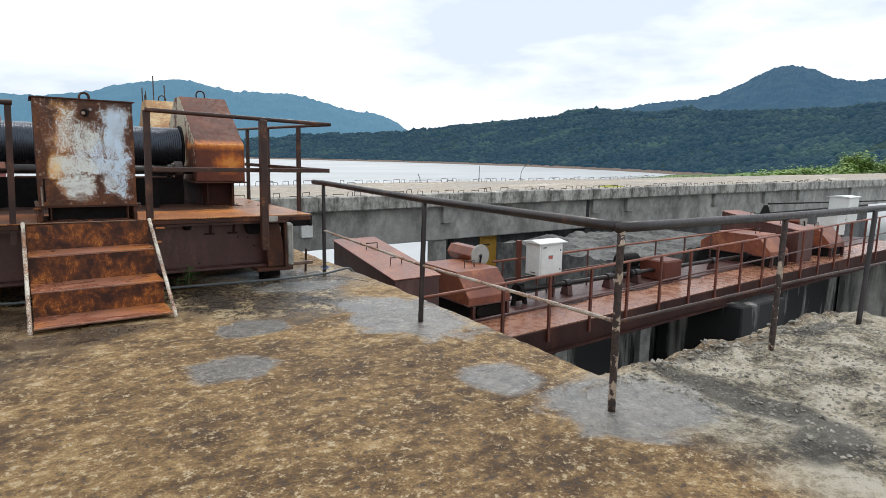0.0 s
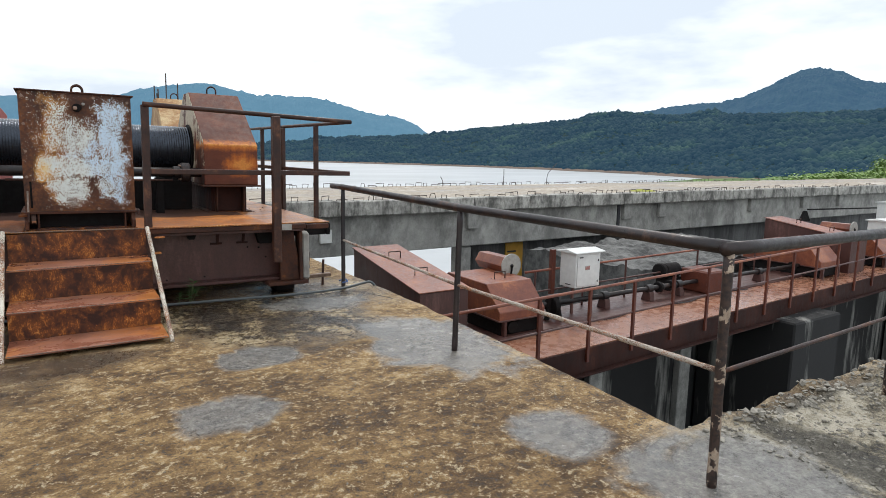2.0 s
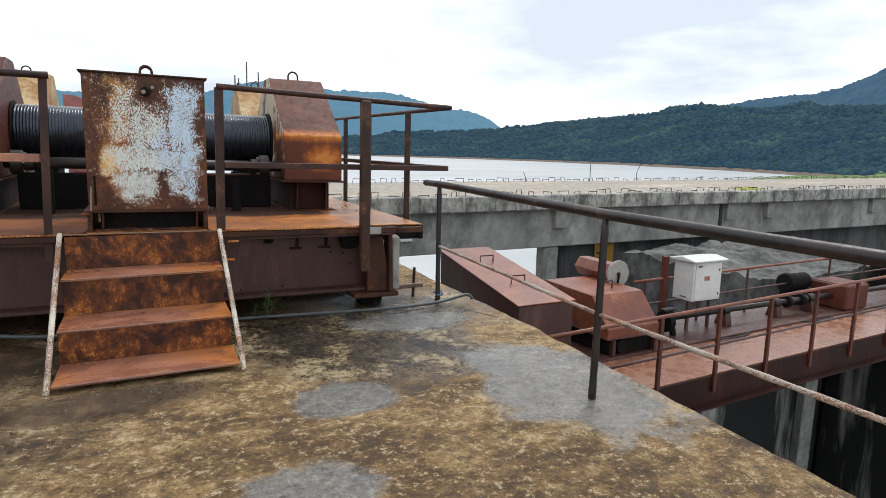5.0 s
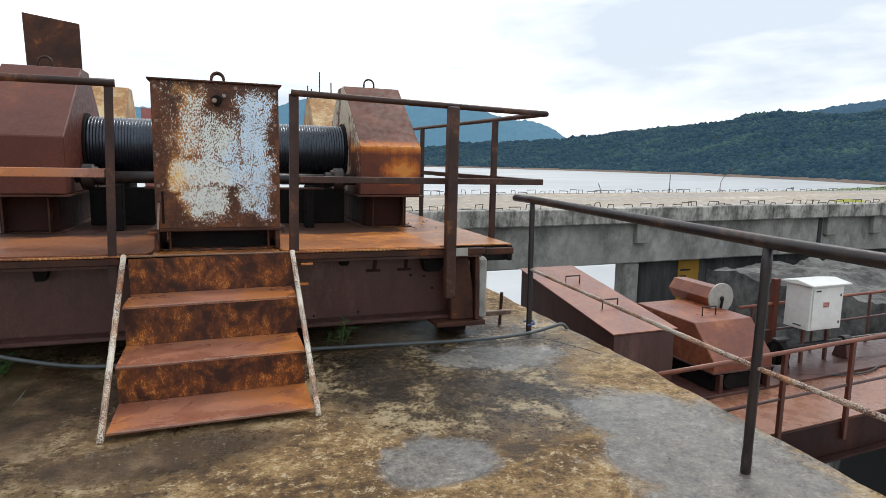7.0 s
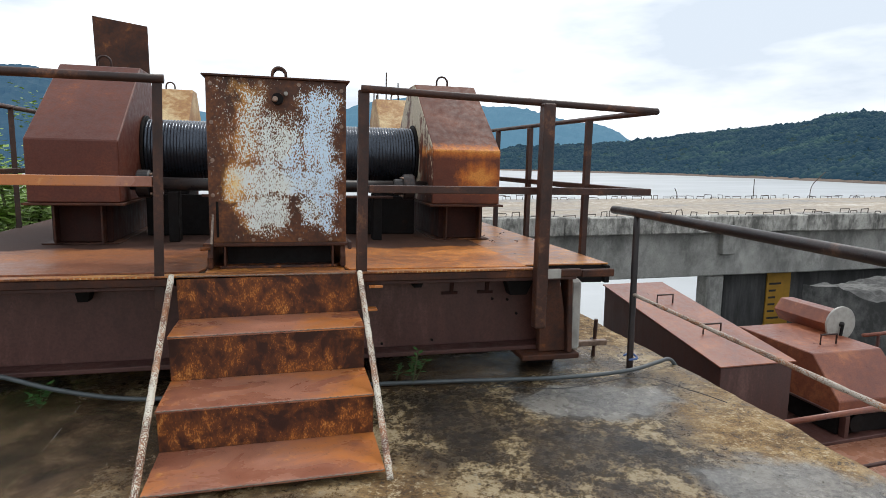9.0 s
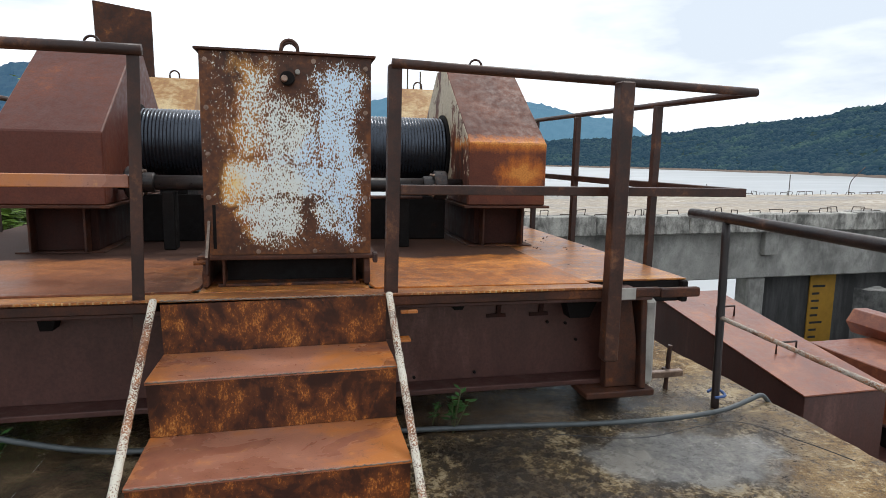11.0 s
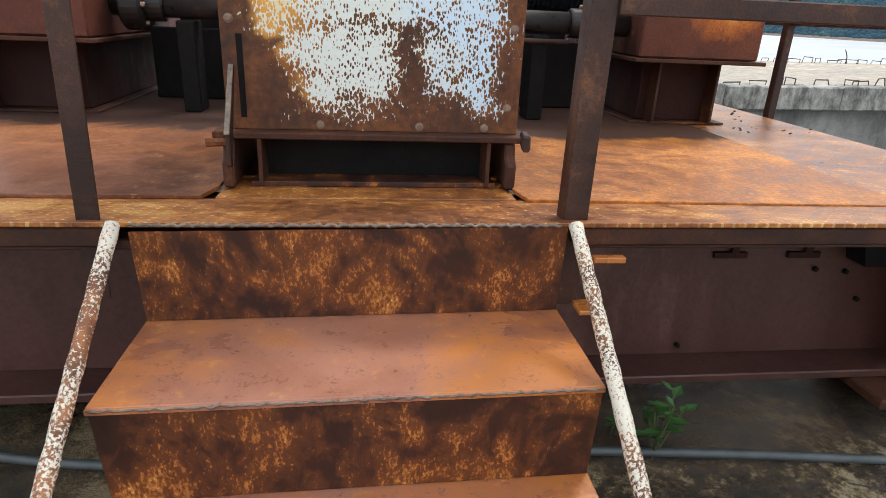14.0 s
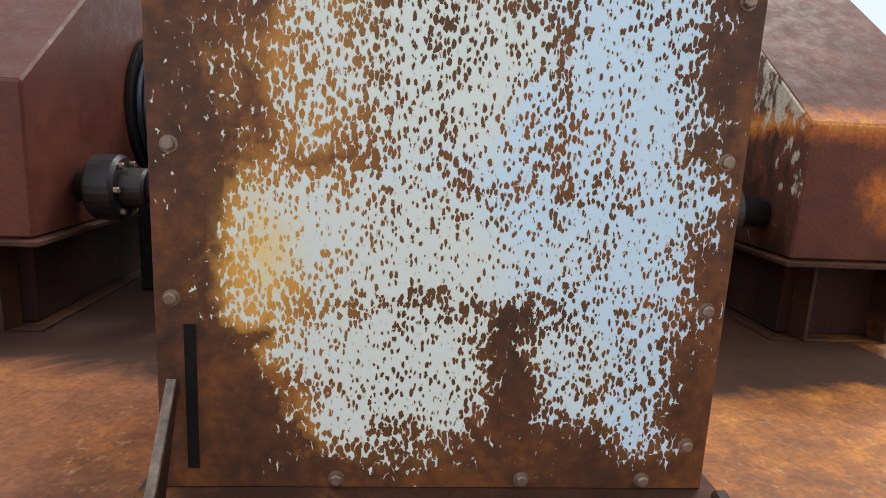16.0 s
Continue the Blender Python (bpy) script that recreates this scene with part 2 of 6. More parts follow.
def deck_plate():
    """Wet orange steel plate; a raised tread pattern where the plate is chequered."""
    n = Nodes("orange_deck_plate", spec=0.32)
    x, y, z = n.xyz()
    big = n.noise(0.75, 6, 0.58, n.mapped((0.8, 1.2, 1)), 0.4)
    small = n.noise(11.0, 7, 0.68)
    fine = n.noise(75.0, 3, 0.6)
    a = n.math("ADD", n.math("MULTIPLY", big, 0.62), n.math("MULTIPLY", small, 0.38))
    col = n.ramp(a, [(0.38, (0.120, 0.042, 0.022)), (0.46, (0.24, 0.080, 0.028)), (0.53, (0.41, 0.135, 0.028)), (0.62, (0.70, 0.26, 0.045))])
    pit = n.ramp(n.noise(38.0, 5, 0.7), [(0.57, 0.0), (0.68, 0.6)])
    col = n.mix(pit, col, (0.62, 0.36, 0.16))
    # rain-washed pale rose on the side towards the bank
    rose = n.math("ADD", n.math("MULTIPLY", n.math("SUBTRACT", -0.35, x), 1.3), n.math("MULTIPLY", n.math("SUBTRACT", n.noise(1.9, 4, 0.6, n.mapped(loc=(7, 1, 0))), 0.5), 2.4))
    col = n.mix(n.ramp(rose, [(0.05, 0.0), (0.55, 0.6)]), col, (0.27, 0.115, 0.070))
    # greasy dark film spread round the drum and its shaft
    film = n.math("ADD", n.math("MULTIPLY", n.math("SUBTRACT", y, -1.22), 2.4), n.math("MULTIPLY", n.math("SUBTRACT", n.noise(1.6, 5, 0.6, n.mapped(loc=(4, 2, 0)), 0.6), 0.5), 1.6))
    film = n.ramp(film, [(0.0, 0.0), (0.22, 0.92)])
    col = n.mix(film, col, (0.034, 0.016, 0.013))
    col = n.mix(n.ramp(fine, [(0.36, 0.4), (0.6, 0.0)]), col, (0.06, 0.028, 0.018))
    rough = n.mix(film, n.ramp(a, [(0.38, 0.30), (0.60, 0.58)]), (0.8, 0.8, 0.8))
    n.bump(n.math("ADD", small, n.math("MULTIPLY", fine, 0.4)), 0.35, 0.006)
    return n.done(col, rough)


M_DECK = deck_plate()


def chequer_plate():
    """Tread plate: lens-shaped studs in alternating directions, the rust worn golden on their tops."""
    n = Nodes("chequered_orange_plate", 0.36, spec=0.5)
    x, y, z = n.xyz()
    small = n.noise(16.0, 6, 0.68)
    big = n.noise(2.3, 5, 0.6, n.mapped((0.8, 1.6, 1)), 0.4)
    fine = n.noise(110.0, 3, 0.6)
    pitch = 0.030
    u, v = n.math("DIVIDE", x, pitch), n.math("DIVIDE", y, pitch)
    odd = n.math("MODULO", n.math("ABSOLUTE", n.math("ADD", n.math("FLOOR", u), n.math("FLOOR", v))), 2.0)
    fu, fv = n.math("SUBTRACT", n.math("FRACT", u), 0.5), n.math("SUBTRACT", n.math("FRACT", v), 0.5)
    along, across = n.math("ADD", fu, fv), n.math("SUBTRACT", fu, fv)

    def pick(a, b):
        return n.math("ADD", n.math("MULTIPLY", a, odd), n.math("MULTIPLY", b, n.math("SUBTRACT", 1.0, odd)))

    l2 = n.math("POWER", n.math("ABSOLUTE", n.math("DIVIDE", pick(along, across), 0.48)), 2.0)
    w2 = n.math("POWER", n.math("ABSOLUTE", n.math("DIVIDE", pick(across, along), 0.17)), 2.0)
    stud = n.math("SUBTRACT", 1.0, n.math("ADD", l2, w2), True)
    a = n.math("ADD", n.math("MULTIPLY", big, 0.5), n.math("MULTIPLY", small, 0.5))
    col = n.ramp(a, [(0.36, (0.105, 0.036, 0.018)), (0.46, (0.27, 0.092, 0.028)), (0.54, (0.46, 0.165, 0.034)), (0.63, (0.66, 0.32, 0.075))])
    worn = n.math("MULTIPLY", n.ramp(stud, [(0.05, 0.0), (0.5, 1.0)]), n.ramp(a, [(0.46, 0.04), (0.58, 0.8)]))
    col = n.mix(worn, col, (0.80, 0.60, 0.30))
    col = n.mix(n.ramp(fine, [(0.36, 0.35), (0.55, 0.0)]), col, (0.06, 0.026, 0.014))
    n.bump(n.math("ADD", n.math("MULTIPLY", stud, 1.6), n.math("ADD", n.math("MULTIPLY", small, 0.5), n.math("MULTIPLY", fine, 0.2))), 0.55, 0.004)
    return n.done(col, n.ramp(small, [(0.3, 0.26), (0.7, 0.52)]))


M_CHEQ = chequer_plate()


def flaked_panel():
    """Pale blue-white paint in two lobes over rust, eaten through by rust spots with short drips. Origin below the panel's left front corner."""
    n = Nodes("flaked_white_panel", 0.42)
    x, y, z = n.xyz(n.mapped(loc=(0, 0, -0.152)))
    warp = n.math("SUBTRACT", n.noise(7.0, 5, 0.62), 0.5)
    warp2 = n.math("SUBTRACT", n.noise(7.0, 5, 0.62, n.mapped(loc=(3.1, 0, 5.7))), 0.5)
    wx = n.math("ADD", x, n.math("MULTIPLY", warp, 0.26))
    wz = n.math("ADD", z, n.math("MULTIPLY", warp2, 0.26))

    def lobe(x0, x1, z0, z1, soft=0.07):
        """1 inside a field, falling to 0 at its rim and below 0 outside."""
        cx, cz, rx, rz = (x0 + x1) / 2, (z0 + z1) / 2, (x1 - x0) / 2, (z1 - z0) / 2
        dx = n.math("DIVIDE", n.math("SUBTRACT", rx, n.math("ABSOLUTE", n.math("SUBTRACT", wx, cx))), soft)
        dz = n.math("DIVIDE", n.math("SUBTRACT", rz, n.math("ABSOLUTE", n.math("SUBTRACT", wz, cz))), soft)
        return n.math("MINIMUM", n.math("MINIMUM", dx, dz), 1.0)

    body = n.math("MULTIPLY", lobe(0.14, 0.41, 0.50, 1.00, 0.10), 0.70)
    for args, w in (((0.54, 0.82, 0.30, 1.00), 0.88), ((0.07, 0.84, 0.26, 0.54), 0.92), ((0.17, 0.53, 0.04, 0.34), 0.90), ((0.53, 0.79, 0.07, 0.36), 0.82), ((0.26, 0.62, 0.42, 0.82), 0.78), ((0.10, 0.24, 0.60, 1.00), 0.10)):
        body = n.math("MAXIMUM", body, n.math("MULTIPLY", lobe(*args), w))
    gaps = lobe(0.485, 0.575, -0.05, 0.29, 0.06)
    for args in ((0.38, 0.51, 0.46, 0.52, 0.05), (0.40, 0.53, 0.70, 0.81, 0.05), (0.42, 0.56, 0.86, 1.10, 0.06)):
        gaps = n.math("MAXIMUM", gaps, n.math("MULTIPLY", lobe(*args), 0.60))
    body = n.math("SUBTRACT", body, n.math("MULTIPLY", n.math("MAXIMUM", gaps, 0.0), 0.42))
    patch = n.math("SUBTRACT", n.noise(9.0, 5, 0.62, n.mapped((1.3, 1, 0.8))), 0.5)
    field = n.math("ADD", body, n.math("MULTIPLY", patch, 1.35))
    # spots where the rust comes through
    jig = n.t.nodes.new("ShaderNodeVectorMath")
    jig.operation = "MULTIPLY_ADD"
    wob = n.t.nodes.new("ShaderNodeTexNoise")
    wob.inputs["Scale"].default_value, wob.inputs["Detail"].default_value = 70.0, 3.0
    n.link(n.obj, wob.inputs["Vector"])
    n.link(wob.outputs["Color"], jig.inputs[0])
    jig.inputs[1].default_value = (0.008, 0.008, 0.012)
    n.link(n.obj, jig.inputs[2])
    cell = n.t.nodes.new("ShaderNodeTexVoronoi")
    cell.inputs["Scale"].default_value = 1.0
    n.link(n.mapped((140, 140, 74), src=jig.outputs[0]), cell.inputs["Vector"])
    own = n.t.nodes.new("ShaderNodeSeparateColor")
    n.link(cell.outputs["Color"], own.inputs[0])
    drip = n.noise(1.0, 3, 0.6, n.mapped((210, 210, 75)))
    need = n.math("ADD", n.math("MULTIPLY", cell.outputs["Distance"], 0.66), n.math("MULTIPLY", drip, 0.60))
    level = n.math("SUBTRACT", 0.885, n.math("MULTIPLY", field, 0.43))
    level = n.math("ADD", n.math("MAXIMUM", level, 0.440), n.math("MULTIPLY", n.math("SUBTRACT", own.outputs[0], 0.5), 0.24))
    left = n.math("ADD", n.math("SUBTRACT", need, level), 0.5)
    paint = n.ramp(left, [(0.485, 0.0), (0.515, 1.0)])
    rim = n.ramp(left, [(0.50, 0.75), (0.60, 0.0)])
    halo = n.ramp(field, [(-0.0, 0.0), (0.35, 1.0)])
    r1 = n.noise(4.0, 6, 0.62, dist=0.4)
    r2 = n.noise(34.0, 5, 0.62)
    ra = n.math("ADD", n.math("MULTIPLY", r1, 0.62), n.math("MULTIPLY", r2, 0.38))
    rust = n.ramp(ra, [(0.38, (0.030, 0.010, 0.005)), (0.50, (0.088, 0.027, 0.008)), (0.64, (0.23, 0.074, 0.014))])
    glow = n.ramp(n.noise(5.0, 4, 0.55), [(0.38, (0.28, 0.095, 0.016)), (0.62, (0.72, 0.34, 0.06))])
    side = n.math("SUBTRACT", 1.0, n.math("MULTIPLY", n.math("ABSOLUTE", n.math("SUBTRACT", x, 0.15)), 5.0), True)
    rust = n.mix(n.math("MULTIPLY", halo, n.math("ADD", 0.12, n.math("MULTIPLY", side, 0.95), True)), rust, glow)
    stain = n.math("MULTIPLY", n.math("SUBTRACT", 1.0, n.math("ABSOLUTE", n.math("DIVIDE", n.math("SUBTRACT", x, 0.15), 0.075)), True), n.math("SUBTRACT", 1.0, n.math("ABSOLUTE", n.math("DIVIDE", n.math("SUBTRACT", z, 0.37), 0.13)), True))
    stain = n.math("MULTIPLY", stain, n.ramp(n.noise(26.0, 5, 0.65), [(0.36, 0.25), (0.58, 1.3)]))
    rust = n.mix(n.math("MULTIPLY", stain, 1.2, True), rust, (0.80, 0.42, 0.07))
    cool = n.math("ADD", n.math("MULTIPLY", n.math("SUBTRACT", x, 0.42), 2.6), n.math("MULTIPLY", n.math("SUBTRACT", n.noise(4.0, 4, 0.5), 0.5), 2.4))
    white = n.mix(n.ramp(cool, [(-0.0, 0.0), (0.5, 1.0)]), (0.74, 0.80, 0.77), (0.62, 0.80, 0.95))
    white = n.mix(n.math("MULTIPLY", rim, 0.6), white, (0.50, 0.40, 0.20))
    white = n.mix(n.math("MULTIPLY", stain, 0.8), white, (0.85, 0.62, 0.22))
    col = n.mix(paint, rust, white)
    n.bump(n.math("ADD", n.math("MULTIPLY", paint, 0.9), n.math("MULTIPLY", r2, 0.35)), 0.5, 0.003)
    return n.done(col, n.ramp(paint, [(0.0, 0.60), (1.0, 0.30)]))


M_PANEL = flaked_panel()


def flaked_rod(name, pale):
    n = Nodes(name, 0.6)
    v = n.shifted()
    s = n.noise(150.0, 4, 0.65, v)
    b = n.noise(4.0, 4, 0.6, v)
    f = n.math("ADD", n.math("MULTIPLY", s, 0.6), n.math("MULTIPLY", b, 0.4))
    rust = n.ramp(n.noise(12.0, 4, 0.6, v), [(0.4, (0.10, 0.034, 0.014)), (0.65, (0.36, 0.14, 0.05))])
    col = n.mix(n.ramp(f, [(0.46, 0.0), (0.51, 1.0)]), rust, pale)
    n.bump(s, 0.6, 0.004)
    return n.done(col)


M_ROD = flaked_rod("flaking_white_rod", (0.66, 0.62, 0.52))


def scabbed_post():
    n = Nodes("scabbed_black_post", 0.55)
    v = n.shifted()
    s = n.noise(9.0, 5, 0.6, v, 0.4)
    f = n.noise(40.0, 4, 0.6, v)
    col = n.ramp(f, [(0.35, (0.010, 0.008, 0.008)), (0.65, (0.055, 0.030, 0.022))])
    col = n.mix(n.ramp(s, [(0.535, 0.0), (0.55, 1.0)]), col, n.ramp(f, [(0.3, (0.20, 0.13, 0.09)), (0.7, (0.46, 0.38, 0.29))]))
    n.bump(n.math("ADD", s, n.math("MULTIPLY", f, 0.4)), 0.6, 0.006)
    return n.done(col)


M_POSTPALE = scabbed_post()
M_ROPE = flaked_rod("weathered_grey_bar", (0.42, 0.37, 0.31))


def concrete(name, light, dark, streaks=0.6, scale=1.0, rough=0.85, moss=None, stretch=0.13, mottle=0.72):
    """Weathered concrete with black vertical run-off streaks."""
    n = Nodes(name, rough)
    v = n.obj
    big = n.noise(0.55 * scale, 6, 0.6, v)
    mid = n.noise(4.0 * scale, 6, 0.65, v)
    fine = n.noise(45.0, 4, 0.6, v)
    run = n.noise(1.0, 5, 0.6, n.mapped((1.5 * scale, 1.5 * scale, 1.5 * stretch * scale)))
    run2 = n.noise(1.0, 4, 0.6, n.mapped((8.0 * scale, 8.0 * scale, 8.0 * stretch * scale)))
    a = n.math("ADD", n.math("MULTIPLY", big, 0.5), n.math("MULTIPLY", mid, 0.5))
    col = n.mix(n.ramp(a, [(0.36, 0.0), (0.64, 1.0)]), tuple(c * mottle for c in light), light)
    st = n.math("ADD", n.math("MULTIPLY", run, 0.65), n.math("MULTIPLY", run2, 0.35))
    col = n.mix(n.math("MULTIPLY", n.ramp(st, [(0.52 - 0.10 * streaks, 0.0), (0.66 - 0.10 * streaks, 1.0)]), 0.9 * streaks), col, dark)
    if moss:
        col = n.mix(n.ramp(n.noise(1.7, 5, 0.6), [(0.52, 0.0), (0.66, 0.8)]), col, moss)
    col = n.mix(n.ramp(fine, [(0.32, 0.4), (0.5, 0.0)]), col, dark)
    n.bump(n.math("ADD", n.math("MULTIPLY", mid, 0.7), n.math("MULTIPLY", fine, 0.3)), 0.5, 0.02)
    return n.done(col)


M_CONC = concrete("weathered_grey_concrete", (0.47, 0.465, 0.43), (0.065, 0.065, 0.063), 0.60, 0.9, stretch=0.5, mottle=0.45)
M_FASCIA = concrete("blackened_concrete_edge", (0.60, 0.585, 0.53), (0.026, 0.026, 0.024), 0.85, 1.6, stretch=0.45, mottle=0.5)
M_BLOCK = concrete("grimy_broken_concrete", (0.20, 0.20, 0.19), (0.025, 0.025, 0.025), 0.9, 0.9, stretch=0.8, mottle=0.5)
M_STAIN = concrete("black_streaked_concrete", (0.30, 0.295, 0.27), (0.008, 0.008, 0.008), 1.6, 0.7)
M_PIER = concrete("lime_streaked_pier", (0.46, 0.45, 0.41), (0.030, 0.030, 0.028), 0.95, 0.9, stretch=0.10, mottle=0.6)
M_DARKWALL = concrete("dark_grey_concrete", (0.14, 0.14, 0.14), (0.03, 0.03, 0.03), 0.8)


def deck_top():
    n = Nodes("bleached_deck_concrete", 0.75)
    a = n.noise(0.5, 6, 0.65, n.mapped((0.35, 1.0, 1.0)))
    b = n.noise(5.0, 6, 0.65)
    f = n.math("ADD", n.math("MULTIPLY", a, 0.6), n.math("MULTIPLY", b, 0.4))
    col = n.ramp(f, [(0.40, (0.10, 0.09, 0.075)), (0.47, (0.25, 0.205, 0.15)), (0.54, (0.36, 0.30, 0.225)), (0.62, (0.58, 0.55, 0.50))])
    n.bump(b, 0.4, 0.03)
    return n.done(col, n.ramp(a, [(0.4, 0.35), (0.6, 0.8)]))


M_DECKTOP = deck_top()


def wet_slab():
    """Old slab: ochre lichen, dark damp, standing water in shallow hollows with the sky's grey reflection put into its
    colour.
    """
    n = Nodes("mossy_wet_slab", 0.8, spec=0.45)
    x, y, z = n.xyz()
    big = n.noise(0.5, 5, 0.6, dist=0.8)
    mid = n.noise(2.4, 7, 0.7, dist=0.3)
    patchy = n.noise(7.0, 6, 0.68, n.mapped((0.7, 1.25, 1), rot=(0, 0, 0.5)), 0.6)
    fleck = n.noise(17.0, 7, 0.78)
    chip = n.noise(52.0, 5, 0.75)
    fine = n.noise(110.0, 3, 0.7)
    a = n.math("ADD", n.math("MULTIPLY", big, 0.22), n.math("ADD", n.math("MULTIPLY", mid, 0.24), n.math("ADD", n.math("MULTIPLY", patchy, 0.22), n.math("ADD", n.math("MULTIPLY", fleck, 0.20), n.math("MULTIPLY", chip, 0.12)))))
    col = n.ramp(a, [(0.42, (0.044, 0.023, 0.009)), (0.46, (0.130, 0.070, 0.025)), (0.50, (0.265, 0.155, 0.058)), (0.54, (0.45, 0.290, 0.122)), (0.59, (0.63, 0.46, 0.26))])
    crust = n.math("ADD", n.math("MULTIPLY", fleck, 0.6), n.math("MULTIPLY", chip, 0.4))
    col = n.mix(n.ramp(crust, [(0.545, 0.0), (0.57, 0.9)]), col, (0.62, 0.50, 0.32))
    col = n.mix(n.ramp(crust, [(0.42, 0.8), (0.455, 0.0)]), col, (0.052, 0.031, 0.015))
    col = n.mix(n.ramp(fine, [(0.34, 0.6), (0.46, 0.0)]), col, (0.03, 0.022, 0.014))
    wob = n.math("ADD", n.math("SUBTRACT", n.noise(1.5, 6, 0.62), 0.5), n.math("MULTIPLY", n.math("SUBTRACT", mid, 0.5), 0.5))
    wob = n.math("ADD", wob, n.math("MULTIPLY", n.math("SUBTRACT", fleck, 0.5), 0.35))

    def pool(cx, cy, rx, ry):
        dx = n.math("DIVIDE", n.math("SUBTRACT", x, cx), rx)
        dy = n.math("DIVIDE", n.math("SUBTRACT", y, cy), ry)
        d = n.math("SQRT", n.math("ADD", n.math("POWER", dx, 2.0), n.math("POWER", dy, 2.0)))
        return n.math("SUBTRACT", 1.0, d)

    wet = pool(2.74, 4.58, 0.56, 0.86)
    for args in ((2.47, 2.90, 0.30, 0.30), (1.04, 3.99, 0.32, 0.28), (2.85, 2.15, 0.58, 0.50), (1.42, 4.85, 0.34, 0.26), (2.35, 6.15, 0.55, 0.34)):
        wet = n.math("MAXIMUM", wet, pool(*args))
    wide = n.math("SUBTRACT", n.noise(2.2, 4, 0.6, n.mapped(loc=(9, 4, 0)), 0.8), 0.5)
    wet = n.math("ADD", wet, n.math("ADD", n.math("MULTIPLY", wob, 0.75), n.math("MULTIPLY", wide, 1.3)))
    pool_mask = n.ramp(wet, [(0.02, 0.0), (0.26, 1.0)])
    damp = pool(0.9, 6.5, 3.2, 1.20)
    for args in ((-1.6, 5.6, 2.2, 2.0), (1.9, 5.75, 1.15, 1.05)):
        damp = n.math("MAXIMUM", damp, pool(*args))
    damp = n.ramp(n.math("ADD", damp, n.math("MULTIPLY", wob, 1.0)), [(0.02, 0.0), (0.45, 1.0)])
    lichen = n.math("ADD", n.math("MULTIPLY", mid, 0.55), n.math("MULTIPLY", crust, 0.45))
    col = n.mix(n.math("MULTIPLY", damp, 0.90), col, n.ramp(lichen, [(0.44, (0.014, 0.010, 0.006)), (0.505, (0.042, 0.028, 0.014)), (0.53, (0.15, 0.104, 0.048)), (0.56, (0.38, 0.30, 0.18))]))
    mud = pool(-1.3, 6.1, 1.9, 1.25)
    for args in ((1.35, 6.85, 1.6, 0.40), (0.2, 5.30, 0.8, 0.25)):
        mud = n.math("MAXIMUM", mud, pool(*args))
    mud = n.ramp(n.math("ADD", mud, n.math("MULTIPLY", wob, 0.8)), [(0.08, 0.0), (0.40, 1.0)])
    col = n.mix(n.math("MULTIPLY", mud, 0.85), col, n.ramp(mid, [(0.38, (0.038, 0.024, 0.014)), (0.62, (0.145, 0.088, 0.048))]))
    rim_x = n.math("MULTIPLY", n.math("SUBTRACT", n.math("ADD", x, n.math("MULTIPLY", wob, 0.5)), 2.55), 2.2, True)
    rim_y = n.math("MULTIPLY", n.math("SUBTRACT", 2.75, y), 3.0, True)
    rock = n.ramp(n.math("ADD", n.math("MULTIPLY", mid, 0.5), n.math("MULTIPLY", crust, 0.5)), [(0.42, (0.035, 0.030, 0.022)), (0.465, (0.17, 0.145, 0.100)), (0.50, (0.36, 0.315, 0.225)), (0.55, (0.56, 0.51, 0.41))])
    sooty = pool(3.50, 1.95, 0.20, 0.85)
    for args in ((4.25, 2.50, 0.95, 0.14), (3.30, 1.30, 0.40, 0.22), (5.6, 2.35, 0.5, 0.12)):
        sooty = n.math("MAXIMUM", sooty, pool(*args))
    sooty = n.ramp(n.math("ADD", sooty, n.math("MULTIPLY", wob, 1.3)), [(0.10, 0.0), (0.35, 1.0)])
    rock = n.mix(n.math("MULTIPLY", sooty, 0.8), rock, n.ramp(crust, [(0.44, (0.010, 0.010, 0.009)), (0.56, (0.060, 0.056, 0.048)), (0.62, (0.20, 0.19, 0.165))]))
    col = n.mix(n.math("MULTIPLY", rim_x, rim_y), col, rock)
    # pale grey base colour stands for the sky reflected in the puddles
    grey = n.ramp(crust, [(0.40, (0.100, 0.096, 0.088)), (0.5, (0.165, 0.162, 0.152)), (0.62, (0.25, 0.245, 0.23))])
    col = n.mix(n.math("MULTIPLY", pool_mask, 0.88), col, grey)
    dry = n.ramp(n.math("SUBTRACT", crust, n.math("ADD", n.math("MULTIPLY", damp, 0.18), n.math("MULTIPLY", mud, 0.15))), [(0.28, 0.10), (0.5, 0.8)])
    rough = n.mix(pool_mask, dry, n.ramp(mid, [(0.40, 0.06), (0.62, 0.30)]))
    relief = n.math("ADD", n.math("MULTIPLY", fleck, 0.6), n.math("ADD", n.math("MULTIPLY", chip, 0.35), n.math("MULTIPLY", fine, 0.10)))
    flat = n.math("MULTIPLY", relief, n.math("SUBTRACT", 1.0, n.math("MAXIMUM", n.math("MULTIPLY", pool_mask, 0.72), n.math("MULTIPLY", damp, 0.40))))
    n.bump(flat, 1.0, 0.045)
    return n.done(col, rough)


M_SLAB = wet_slab()


def plain(name, color, rough=0.6, metal=0.0, vary=0.15, scale=12.0, bump=0.15):
    n = Nodes(name, rough, metal)
    v = n.shifted()
    f = n.math("ADD", n.math("MULTIPLY", n.noise(scale, 5, 0.6, v), 0.6), n.math("MULTIPLY", n.noise(scale * 0.15, 4, 0.6, v), 0.4))
    col = n.mix(n.ramp(f, [(0.35, 0.0), (0.65, 1.0)]), tuple(c * (1 - 2 * vary) for c in color), color)
    n.bump(n.noise(scale * 5, 3, 0.6, v), bump, 0.004)
    return n.done(col)


